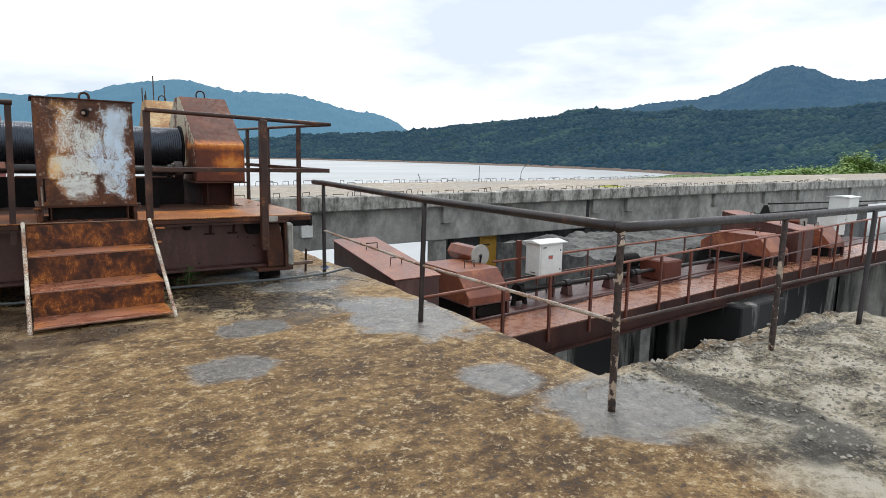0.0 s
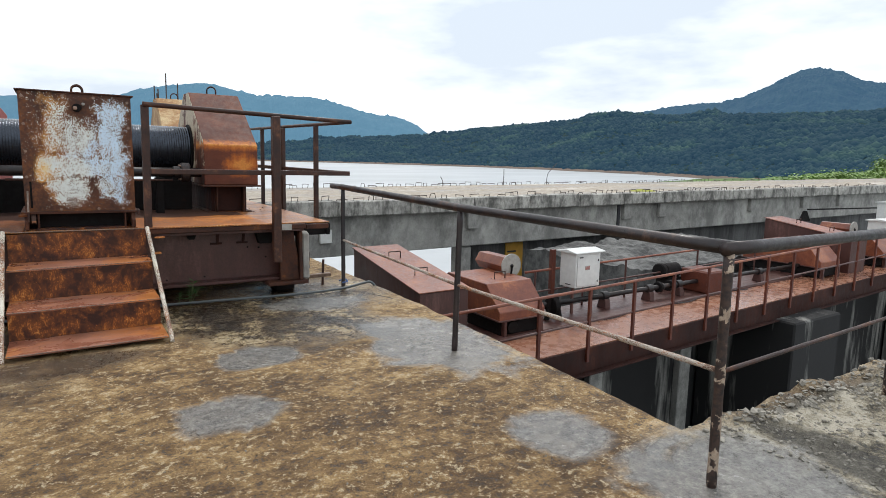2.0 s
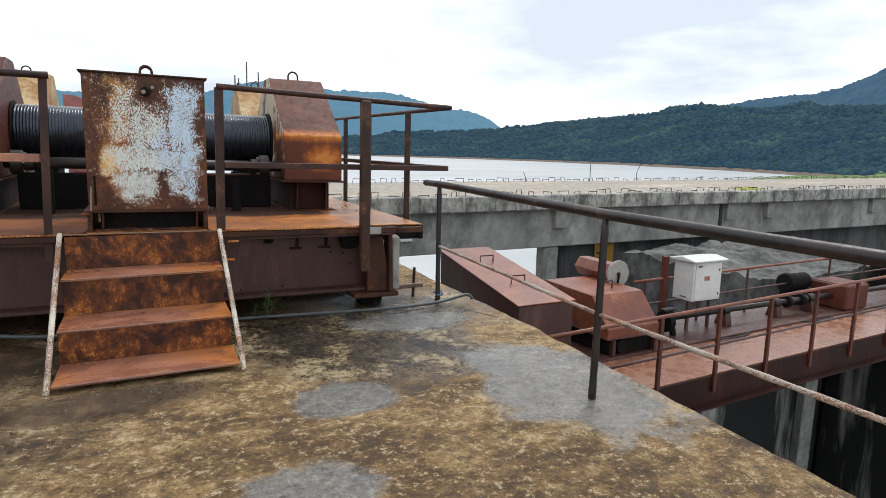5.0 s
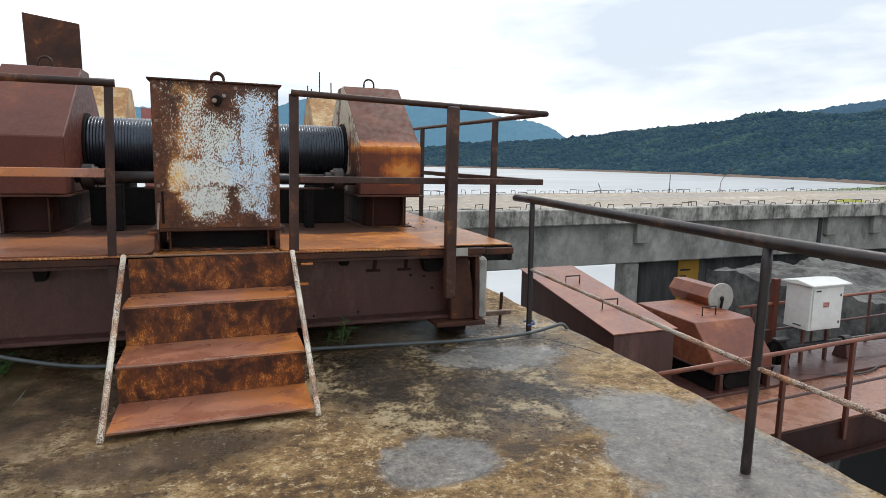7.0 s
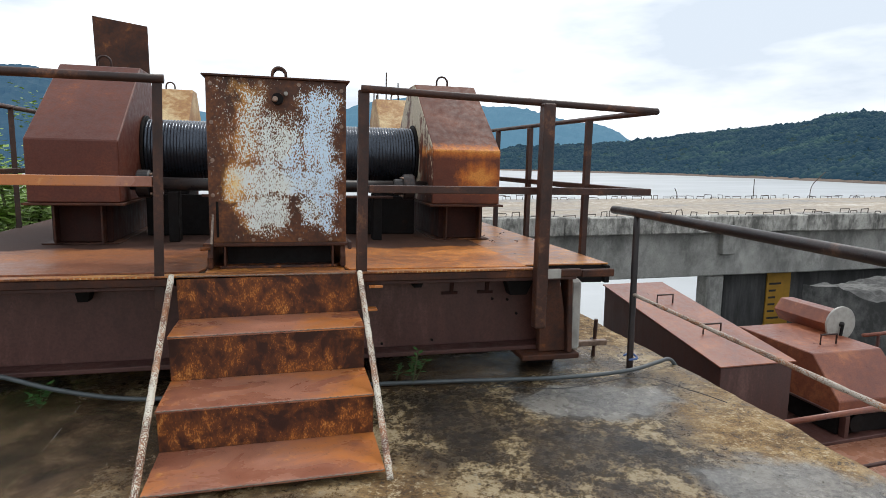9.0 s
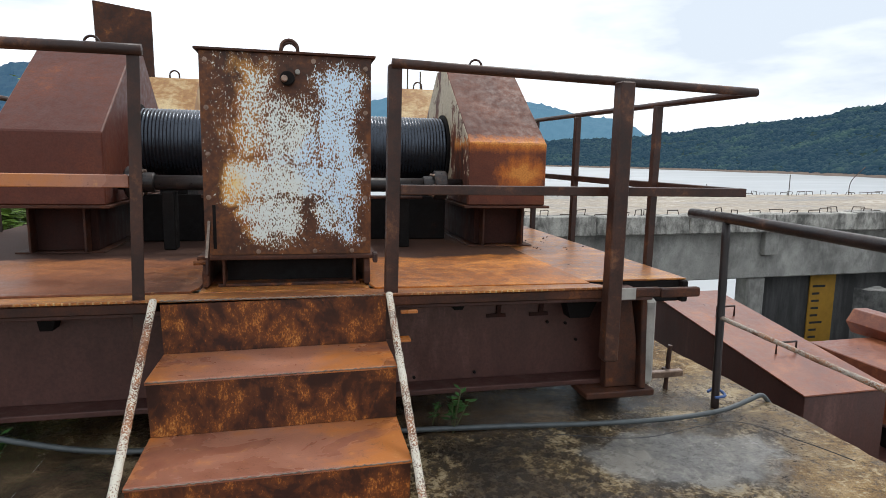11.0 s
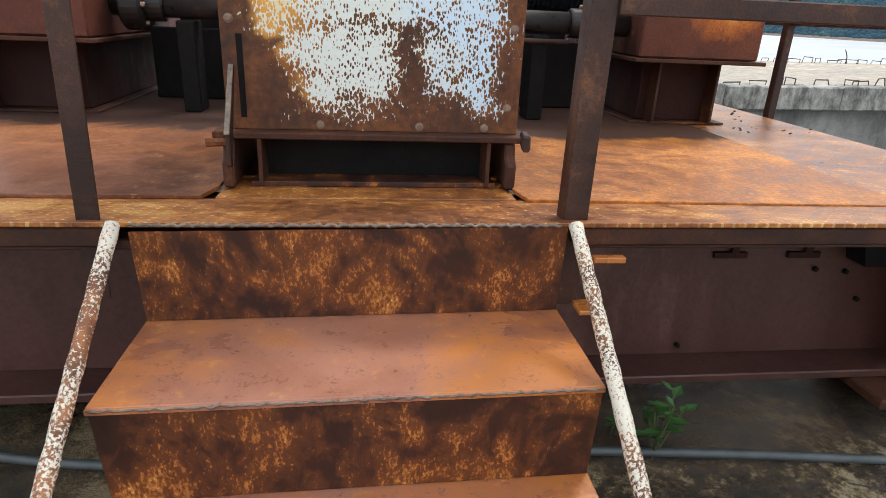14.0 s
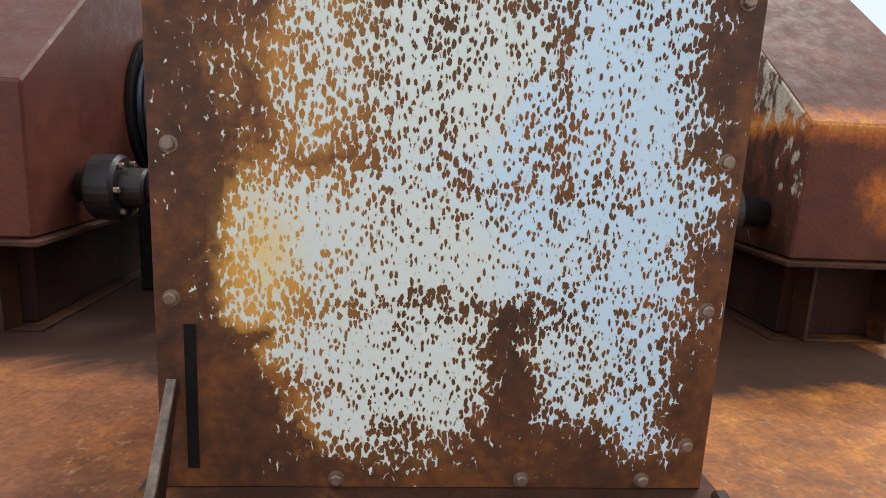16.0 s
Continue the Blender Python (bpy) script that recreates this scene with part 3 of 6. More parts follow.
M_WHITE = plain("weathered_white_enamel", (0.72, 0.73, 0.70), 0.4, 0, 0.08)
M_WRAP = plain("dirty_white_wrap", (0.48, 0.46, 0.42), 0.75, 0, 0.3, 7, 0.5)
M_YELLOW = plain("faded_yellow_paint", (0.55, 0.30, 0.035), 0.6, 0, 0.15, 5)
M_INK = plain("dark_ink", (0.03, 0.03, 0.035), 0.6)
M_REDINK = plain("red_ink", (0.5, 0.06, 0.04), 0.6)
M_STEEL = plain("dull_bolt_steel", (0.36, 0.25, 0.19), 0.36, 0.5, 0.3, 30)
M_WELD = plain("weathered_weld_steel", (0.30, 0.23, 0.18), 0.5, 0.2, 0.35, 60, 0.5)
M_HOSE = plain("grey_green_hose", (0.085, 0.100, 0.105), 0.45, 0, 0.2, 20)
M_ROPEBLACK = plain("greased_wire_rope", (0.060, 0.072, 0.092), 0.22, 0.65, 0.25, 60)
M_REBAR = plain("rusty_rebar", (0.11, 0.085, 0.07), 0.8, 0, 0.3, 30)
M_LEAF = plain("fresh_green_leaf", (0.055, 0.16, 0.035), 0.5, 0, 0.25, 8)
M_BUSH = plain("bright_bush_leaf", (0.26, 0.42, 0.080), 0.55, 0, 0.3, 3)
M_STEM = plain("green_stem", (0.09, 0.10, 0.04), 0.7)
M_PINK = plain("faded_pink_sheet", (0.42, 0.16, 0.15), 0.6)
M_DISC = plain("grey_painted_disc", (0.42, 0.41, 0.37), 0.5, 0, 0.2, 14)
M_STONE = plain("broken_concrete_chip", (0.40, 0.37, 0.31), 0.85, 0, 0.38, 12, 0.5)


def water_mat():
    n = Nodes("pale_lake_water", 0.32)
    s = n.noise(0.5, 4, 0.6)
    wide = n.noise(0.012, 5, 0.6, n.mapped((1, 2.5, 1)))
    n.bump(s, 0.2, 0.2)
    return n.done(n.ramp(wide, [(0.35, (0.36, 0.38, 0.38)), (0.65, (0.50, 0.52, 0.53))]))


M_WATER = water_mat()


def forest(name, dark, light, scale, haze=None, amount=0.0, crowns=0.0):
    """Wooded slope; crowns: tree crowns to the metre; haze: colour of the air haze added as emission, amount: its
    strength.
    """
    n = Nodes(name, 0.95, spec=0.05)
    a = n.noise(scale, 6, 0.65)
    b = n.noise(scale * 6, 4, 0.7)
    f = n.math("ADD", n.math("MULTIPLY", a, 0.5), n.math("MULTIPLY", b, 0.5))
    if crowns:
        v = n.voronoi(crowns, n.mapped((1, 1, 1.6)))
        f = n.math("ADD", n.math("MULTIPLY", f, 0.6), n.math("MULTIPLY", n.math("SUBTRACT", 0.85, v), 0.42))
        n.bump(n.math("SUBTRACT", 1.0, v), 1.0, 6.0)
    col = n.mix(n.ramp(f, [(0.36, 0.0), (0.64, 1.0)]), dark, light)
    # distance haze imitated by a weak blue glow of the slope itself
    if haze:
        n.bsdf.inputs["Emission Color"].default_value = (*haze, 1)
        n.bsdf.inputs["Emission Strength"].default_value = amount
    return n.done(col)


# blue in the colours and emission below stands for haze
M_FOREST = forest("hazed_forest_slope", (0.002, 0.007, 0.006), (0.030, 0.050, 0.028), 0.02, (0.020, 0.070, 0.115), 0.30)
M_FARHILL = forest("far_hazed_ridge", (0.02, 0.05, 0.07), (0.04, 0.08, 0.10), 0.006, (0.11, 0.24, 0.36), 0.75)
M_MIDHILL = forest("mid_hazed_hill", (0.006, 0.018, 0.018), (0.030, 0.052, 0.042), 0.02, (0.050, 0.120, 0.235), 0.70)


def hazed_tree_crowns():
    n = Nodes("hazed_tree_crowns", 0.9, spec=0.08)
    g = n.t.nodes.new("ShaderNodeNewGeometry")
    col = n.ramp(g.outputs["Random Per Island"], [(0.0, (0.007, 0.016, 0.014)), (0.6, (0.018, 0.034, 0.024)), (1.0, (0.046, 0.068, 0.042))])
    col = n.mix(n.ramp(n.noise(0.5, 4, 0.7), [(0.4, 0.6), (0.6, 0.0)]), col, (0.006, 0.014, 0.012))
    stand = n.noise(0.025, 5, 0.65)
    col = n.mix(n.ramp(stand, [(0.42, 0.75), (0.55, 0.0)]), col, (0.008, 0.017, 0.015))
    col = n.mix(n.ramp(stand, [(0.54, 0.0), (0.68, 0.6)]), col, (0.060, 0.095, 0.038))
    # blue emission puts the air haze over the crowns
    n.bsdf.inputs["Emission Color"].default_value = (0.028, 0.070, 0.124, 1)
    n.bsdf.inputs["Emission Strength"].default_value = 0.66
    return n.done(col)


M_TREES = hazed_tree_crowns()
M_SHORE = plain("bare_shore_soil", (0.17, 0.12, 0.09), 0.9, 0, 0.25, 0.2)
M_BANK = plain("grassy_bank", (0.13, 0.23, 0.05), 0.9, 0, 0.3, 1.5)


# ---------------------------------------------------------------- building helpers
def thing(name, at, label, category, group="", kind=""):
    ob = new(name)
    ob.location = at
    ob.empty_display_size = 0.1
    return tagged(ob, label, category, group, kind)


def root_of(ob):
    while ob.parent:
        ob = ob.parent
    return ob


def mesh_of(name, bm, material, origin=(0, 0, 0), smooth=False):
    if any(origin):
        bmesh.ops.translate(bm, verts=bm.verts, vec=-Vector(origin))
    me = bpy.data.meshes.new(name)
    bm.to_mesh(me)
    bm.free()
    me.materials.append(material)
    if smooth:
        for p in me.polygons:
            p.use_smooth = True
    return me


def part(name, bm, material, parent, label="", smooth=False):
    """One mesh under a thing or a part; its vertices come in world coordinates."""
    ob = new(name, mesh_of(name, bm, material, root_of(parent).location, smooth))
    ob.parent = parent
    if label:
        ob["label"] = label
    return ob


def whole(name, bm, material, at, label, category, group="", kind="", smooth=False):
    """A thing made of one mesh."""
    ob = new(name, mesh_of(name, bm, material, at, smooth))
    ob.location = at
    return tagged(ob, label, category, group, kind)


def box(lo, hi, bevel=0.004, bm=None):
    bm = bm or bmesh.new()
    r = bmesh.ops.create_cube(bm, size=1.0)
    vs = r["verts"]
    bmesh.ops.scale(bm, verts=vs, vec=[h - l for l, h in zip(lo, hi)])
    bmesh.ops.translate(bm, verts=vs, vec=[(h + l) / 2 for l, h in zip(lo, hi)])
    if bevel:
        es = list({e for v in vs for e in v.link_edges})
        bmesh.ops.bevel(bm, geom=es, offset=bevel, segments=1, affect="EDGES", clamp_overlap=True)
    return bm


def tube(points, r, seg=10, bm=None, wobble=0.0, caps=True):
    """A round bar along a line of points."""
    bm = bm or bmesh.new()
    pts = [Vector(p) for p in points]
    rings = []
    up = Vector((0.13, 0.21, 0.97)).normalized()
    for k, p in enumerate(pts):
        d = (pts[min(k + 1, len(pts) - 1)] - pts[max(k - 1, 0)]).normalized()
        u = d.cross(up)
        if u.length < 0.1:
            u = d.cross(Vector((1, 0, 0)))
        u.normalize()
        w = d.cross(u)
        rr = r * (1 + wobble * math.sin(k * 2.4 + p.x * 9))
        rings.append([bm.verts.new(p + rr * (u * math.cos(a) + w * math.sin(a))) for a in (2 * math.pi * j / seg for j in range(seg))])
    for a, b in zip(rings, rings[1:]):
        for j in range(seg):
            bm.faces.new((a[j], a[(j + 1) % seg], b[(j + 1) % seg], b[j]))
    if caps:
        bm.faces.new(rings[0])
        bm.faces.new(list(reversed(rings[-1])))
    bmesh.ops.recalc_face_normals(bm, faces=bm.faces)
    return bm


def line(a, b, n):
    a, b = Vector(a), Vector(b)
    return [a.lerp(b, k / n) for k in range(n + 1)]


def prism(profile, x0, x1, axis="x", bevel=0.006, bm=None):
    """A profile of (y, z) pushed along x, or of (x, z) pushed along y, or of (x, y) pushed along z."""
    bm = bm or bmesh.new()
    def at(c, a, b):
        return {"x": (c, a, b), "y": (a, c, b), "z": (a, b, c)}[axis]
    lo = [bm.verts.new(at(x0, *p)) for p in profile]
    hi = [bm.verts.new(at(x1, *p)) for p in profile]
    fs = [bm.faces.new(lo), bm.faces.new(hi)]
    for k in range(len(profile)):
        m = (k + 1) % len(profile)
        fs.append(bm.faces.new((lo[k], lo[m], hi[m], hi[k])))
    bmesh.ops.recalc_face_normals(bm, faces=fs)
    if bevel:
        es = list({e for v in lo + hi for e in v.link_edges})
        bmesh.ops.bevel(bm, geom=es, offset=bevel, segments=1, affect="EDGES", clamp_overlap=True)
    return bm


def disc(center, axis, r, depth, seg=20, bevel=0.004, bm=None):
    bm = bm or bmesh.new()
    m = Vector(axis).normalized().to_track_quat("Z", "Y").to_matrix().to_4x4()
    m.translation = center
    vs = bmesh.ops.create_cone(bm, cap_ends=True, segments=seg, radius1=r, radius2=r, depth=depth, matrix=m)["verts"]
    if bevel:
        es = list({e for v in vs for e in v.link_edges})
        bmesh.ops.bevel(bm, geom=es, offset=bevel, segments=1, affect="EDGES", clamp_overlap=True)
    return bm


def sheet(x0, x1, y0, y1, step, height, bm=None):
    """A grid whose height is a function of place."""
    bm = bm or bmesh.new()
    nx, ny = max(1, round((x1 - x0) / step)), max(1, round((y1 - y0) / step))
    vs = [[bm.verts.new((x0 + (x1 - x0) * i / nx, y0 + (y1 - y0) * j / ny, height(x0 + (x1 - x0) * i / nx, y0 + (y1 - y0) * j / ny))) for j in range(ny + 1)] for i in range(nx + 1)]
    for i in range(nx):
        for j in range(ny):
            bm.faces.new((vs[i][j], vs[i + 1][j], vs[i + 1][j + 1], vs[i][j + 1]))
    return bm


# ---------------------------------------------------------------- ground, water and distance
WATER_Z = -9.0
bm = bmesh.new()
vs = [bm.verts.new((x, y, WATER_Z)) for x, y in ((-3500, -600), (4500, -600), (4500, 4500), (-3500, 4500))]
bm.faces.new(vs)
whole("water", bm, M_WATER, (0, 0, WATER_Z), "pale still reservoir water under a white sky", "water", kind="structure")


def shore_r(radius, az, bend):
    """The far shore lies nearer towards the bridge's end."""
    return radius + bend * max(0.0, 58 - az) - 4 * max(0.0, min(20.0, az - 58)) + 9 * noise.noise(Vector((az * 0.35, radius, 0)))


def ridge(name, radius, depth, humps, bend, material, az0, az1, rough, step, rows, label, seed):
    """A hill range round the origin: humps of (azimuth, left width, right width, elevation), in degrees clockwise from +y."""
    n = int((az1 - az0) / step)
    verts, faces = [], []
    for i in range(n + 1):
        az = az0 + (az1 - az0) * i / n
        a = radians(az)
        el = sum(h * math.exp(-((az - c) / (wl_ if az < c else wr_)) ** 2) for c, wl_, wr_, h in humps)
        near = shore_r(radius, az, bend)
        top = math.tan(radians(max(el, 0.02))) * (near + depth) + 1.4 - WATER_Z
        for j in range(rows + 1):
            f = j / rows
            r = near + depth * f
            x, y = r * math.sin(a), r * math.cos(a)
            z = WATER_Z - 0.5 + top * (1 - (1 - f) ** 1.5)
            if j:
                z += 0.05 * top * f * noise.fractal(Vector((x * 0.006, y * 0.006, seed)), 1.0, 2.0, 4)
                z += rough * (noise.noise(Vector((x * 0.05, y * 0.05, seed))) + 0.9 * abs(noise.noise(Vector((x * 0.13, y * 0.13, seed)))))
            verts.append((x, y, z - WATER_Z))
        r = near + depth * 1.5
        verts.append((r * math.sin(a), r * math.cos(a), 0.0))
    k = rows + 2
    for i in range(n):
        for j in range(k - 1):
            faces.append((i * k + j, (i + 1) * k + j, (i + 1) * k + j + 1, i * k + j + 1))
    me = bpy.data.meshes.new(name)
    me.from_pydata(verts, [], faces)
    me.materials.append(material)
    ob = new(name, me)
    ob.location = (0, 0, WATER_Z)
    return tagged(ob, label, "hills", kind="structure")


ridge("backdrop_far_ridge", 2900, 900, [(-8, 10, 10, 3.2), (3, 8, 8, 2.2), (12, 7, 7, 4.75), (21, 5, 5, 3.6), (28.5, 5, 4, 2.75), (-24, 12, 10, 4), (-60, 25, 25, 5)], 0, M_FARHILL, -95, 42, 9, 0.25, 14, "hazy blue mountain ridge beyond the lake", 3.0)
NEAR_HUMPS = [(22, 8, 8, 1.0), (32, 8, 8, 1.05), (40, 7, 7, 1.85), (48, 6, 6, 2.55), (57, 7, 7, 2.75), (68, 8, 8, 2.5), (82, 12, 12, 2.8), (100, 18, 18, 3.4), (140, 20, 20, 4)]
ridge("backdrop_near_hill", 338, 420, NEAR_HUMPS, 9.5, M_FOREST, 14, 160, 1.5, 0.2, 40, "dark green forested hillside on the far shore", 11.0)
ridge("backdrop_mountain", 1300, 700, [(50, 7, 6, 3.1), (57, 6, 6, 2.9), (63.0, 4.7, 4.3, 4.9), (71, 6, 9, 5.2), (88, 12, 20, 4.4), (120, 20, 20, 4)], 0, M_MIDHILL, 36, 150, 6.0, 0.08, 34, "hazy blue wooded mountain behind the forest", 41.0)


def far_forest(n, seed):
    """Tree crowns on the near hillside: low lumpy domes, joined."""
    rnd = random.Random(seed)
    bm = bmesh.new()
    bmesh.ops.create_icosphere(bm, subdivisions=1, radius=1.0)
    base = [v.co.copy() for v in bm.verts]
    tri = [[v.index for v in f.verts] for f in bm.faces]
    bm.free()
    verts, faces = [], []
    for _ in range(n):
        az = rnd.uniform(15, 82)
        a = radians(az)
        f = rnd.random() ** 1.15
        near = shore_r(338, az, 9.5)
        el = sum(hh * math.exp(-((az - cc) / (l if az < cc else r)) ** 2) for cc, l, r, hh in NEAR_HUMPS)
        top = math.tan(radians(max(el, 0.02))) * (near + 420) + 1.4 - WATER_Z
        rr = near + 6 + 414 * f
        z = top * (1 - (1 - f) ** 1.5)
        lump = noise.fractal(Vector((rr * math.sin(a) * 0.02, rr * math.cos(a) * 0.02, 5.0)), 1.0, 2.0, 4)
        s = rnd.uniform(1.1, 2.7) * (1 + 0.35 * lump)
        if rnd.random() < 0.05:
            s *= 1.3
        tall = rnd.uniform(0.7, 1.1)
        z += 5.0 * lump * f
        o = len(verts)
        for p in base:
            k = s * rnd.uniform(0.72, 1.25)
            verts.append((rr * math.sin(a) + p.x * k, rr * math.cos(a) + p.y * k, z + s * 0.5 + p.z * k * tall))
        faces.extend([[o + q for q in t] for t in tri])
    me = bpy.data.meshes.new("far_forest")
    me.from_pydata(verts, [], faces)
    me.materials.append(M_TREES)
    me.polygons.foreach_set("use_smooth", [True] * len(me.polygons))
    ob = new("far_forest", me)
    ob.location = (0, 0, WATER_Z)
    return tagged(ob, "dense dark green trees covering the far hillside", "forest", kind="stuff")


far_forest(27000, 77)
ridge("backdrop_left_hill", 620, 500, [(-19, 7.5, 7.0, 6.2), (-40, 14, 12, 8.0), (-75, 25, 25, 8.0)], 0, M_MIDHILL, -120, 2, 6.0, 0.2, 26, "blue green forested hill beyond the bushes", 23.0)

# bare soil strip along the far waterline
bm = bmesh.new()
prev = None
for i in range(0, 291):
    az = 15 + i * 0.5
    a = radians(az)
    k = shore_r(338, az, 9.5) - 338
    pair = []
    for r, z in ((330 + k, WATER_Z + 0.05), (344 + k, WATER_Z + 1.6 + 0.6 * noise.noise(Vector((az * 2, 0, 3))))):
        pair.append(bm.verts.new((r * math.sin(a), r * math.cos(a), z)))
    if prev:
        bm.faces.new((prev[0], pair[0], pair[1], prev[1]))
    prev = pair
whole("backdrop_shore", bm, M_SHORE, (0, 0, WATER_Z), "bare brown soil shoreline below the forest", "shore", kind="structure")

# ---------------------------------------------------------------- concrete slab that one walks on
def slab_z(x, y):
    d = 0.010 * noise.fractal(Vector((x * 0.9, y * 0.9, 0.3)), 1.0, 2.0, 4) + 0.005 * noise.noise(Vector((x * 7, y * 7, 0)))
    return d - 0.012 - 0.012 * max(0.0, min(1.0, (x - 2.2)))


def edge_x(y):
    """The broken edge over the gate pit."""
    return 3.05 + 0.17 * max(0.0, min(1.0, (y - 2.5) / 3.0)) + 0.025 * noise.noise(Vector((0, y * 3.1, 0))) + 0.012 * noise.noise(Vector((0, y * 17, 0)))


def front_y(x):
    return 2.60 + 0.05 * noise.noise(Vector((x * 2.3, 0, 5))) + 0.03 * noise.noise(Vector((x * 11, 0, 5)))


bm = bmesh.new()
def slab_grid(xs, ys, right=None, back=None):
    """Slab cells with a skirt down the broken edges."""
    g = []
    for i, fx in enumerate(xs):
        row = []
        for j, fy in enumerate(ys):
            x, y = fx, fy
            if right:
                x = xs[0] + (right(y) - xs[0]) * (fx - xs[0]) / (xs[-1] - xs[0])
            if back:
                y = ys[0] + (back(x) - ys[0]) * (fy - ys[0]) / (ys[-1] - ys[0])
            row.append(bm.verts.new((x, y, slab_z(x, y))))
        g.append(row)
    for i in range(len(xs) - 1):
        for j in range(len(ys) - 1):
            bm.faces.new((g[i][j], g[i + 1][j], g[i + 1][j + 1], g[i][j + 1]))
    def skirt(vs):
        low = [bm.verts.new((v.co.x + 0.01 * noise.noise(v.co * 9), v.co.y, -0.40)) for v in vs]
        for a, b, c, d in zip(vs, vs[1:], low[1:], low):
            bm.faces.new((a, d, c, b))
    if right:
        skirt(g[-1])
    if back:
        skirt([r[-1] for r in g])


def steps(a, b, d):
    n = max(1, round((b - a) / d))
    return [a + (b - a) * k / n for k in range(n + 1)]


slab_grid(steps(-0.6, 3.2, 0.07), steps(2.6, 9.0, 0.07), right=edge_x)
slab_grid(steps(-10, -0.6, 0.35), steps(2.6, 9.0, 0.32))
slab_grid(steps(-10, 3.05, 0.3), steps(-9, 0.4, 0.3))
slab_grid(steps(-10, 0.0, 0.3), steps(0.4, 2.6, 0.22))
slab_grid(steps(0.0, 3.05, 0.07), steps(0.4, 2.6, 0.07))
bmesh.ops.remove_doubles(bm, verts=bm.verts, dist=0.002)
bmesh.ops.recalc_face_normals(bm, faces=bm.faces)
whole("floor", bm, M_SLAB, (0, 0, 0), "old wet concrete slab with ochre lichen and puddles", "slab", kind="structure", smooth=True)


def rubble_z(x, y):
    edge = max(0.0, min(1.0, (y - 1.9) / 0.6))
    w = max(0.0, min(1.0, (x - 3.05) / 0.6))
    rough = -0.02 + (0.035 + 0.035 * edge) * noise.fractal(Vector((x * 2.6, y * 2.6, 7)), 0.8, 2.1, 6)
    return (1 - w) * slab_z(x, y) + w * rough


bm = bmesh.new()
xs, ys = steps(3.05, 6.35, 0.06), steps(-1.0, 2.6, 0.06)
g = []
for x in xs:
    g.append([])
    for y in ys:
        yy = -1.0 + (front_y(x) + 1.0) * (y + 1.0) / 3.6
        xx = x - (0.12 * (2.6 - y) * (x - 3.05) / 3.3)
        g[-1].append(bm.verts.new((xx, yy, rubble_z(xx, yy))))
for i in range(len(xs) - 1):
    for j in range(len(ys) - 1):
        bm.faces.new((g[i][j], g[i + 1][j], g[i + 1][j + 1], g[i][j + 1]))
for rim in ([r[-1] for r in g], list(reversed(g[-1]))):
    low = [bm.verts.new((v.co.x, v.co.y, -0.45 + 0.05 * noise.noise(v.co * 5))) for v in rim]
    for a, b, c, d in zip(rim, rim[1:], low[1:], low):
        bm.faces.new((a, d, c, b))
bmesh.ops.recalc_face_normals(bm, faces=bm.faces)
whole("floor_broken_edge", bm, M_SLAB, (0, 0, 0), "broken grey concrete slab with loose chips", "slab", kind="structure", smooth=True)

# walls of the pit below the slab
whole("wall_pit_side", box((2.45, 2.55, -9.3), (3.0, 9.0, -0.30), 0), M_STAIN, (2.7, 5.5, -9), "black streaked concrete pit wall under the slab", "wall", kind="structure")
whole("wall_pit_front", box((3.0, 1.7, -9.3), (6.2, 2.45, -0.30), 0), M_STAIN, (4.6, 2.1, -9), "black streaked concrete pit wall under the slab", "wall", kind="structure")
whole("wall_pit_far", box((5.6, 8.35, -9.3), (30, 8.9, -1.62), 0), M_STAIN, (15, 8.6, -9), "black streaked concrete wall across the gate pit", "wall", kind="structure")
whole("pit_pier", box((11.6, 6.35, -9.3), (13.3, 8.3, -1.56), 0.03), M_STAIN, (12.4, 7.3, -9), "stained concrete pier head under the walkway", "pier", kind="structure")
whole("pit_pier", box((20.5, 6.2, -9.3), (22.2, 8.3, -1.56), 0.03), M_PIER, (21.3, 7.2, -9), "stained concrete pier head under the walkway", "pier", kind="structure")
for k, x in enumerate((8.3, 10.9)):
    whole("pit_rib", box((x, 8.18, -9.3), (x + 0.34, 8.345, -1.75), 0.015), M_CONC, (x, 8.26, -9), "pale concrete rib on the stained pit wall", "rib", "ribs of the pit wall", kind="structure")
whole("wall_machine_ledge", box((3.2, 7.0, -9.3), (5.55, 10.6, -1.25), 0.03), M_DARKWALL, (4.2, 8.8, -9), "dark concrete plinth under the rope hoist", "plinth", kind="structure")

# ---------------------------------------------------------------- bridge deck over the spillway
DECK_F, DECK_B, DECK_T = 14.3, 20.6, 0.23
whole("bridge_deck", sheet(-6, 76, DECK_F + 0.02, DECK_B, 0.4, lambda x, y: DECK_T + 0.02 * noise.fractal(Vector((x, y, 2)), 1.0, 2.0, 4)), M_DECKTOP, (30, 17, DECK_T), "bleached unfinished concrete bridge deck top", "bridge", kind="structure", smooth=True)
bm = bmesh.new()
for k in range(41):
    x0 = -6 + 2.0 * k
    box((x0 + 0.006, DECK_F + 0.006 * random.random(), -0.10 - 0.012 * random.random()), (x0 + 1.994, DECK_F + 0.42, DECK_T + 0.015 + 0.03 * random.random()), 0.02, bm)
whole("bridge_edge_beam", bm, M_FASCIA, (20, DECK_F, 0), "blackened concrete edge beam of the bridge deck", "bridge", kind="structure")
whole("bridge_girder", box((-6, DECK_F + 0.30, -1.12), (76, DECK_F + 0.62, -0.09), 0.02), M_CONC, (20, DECK_F + 0.5, -1), "grey precast concrete bridge girder", "bridge", kind="structure")
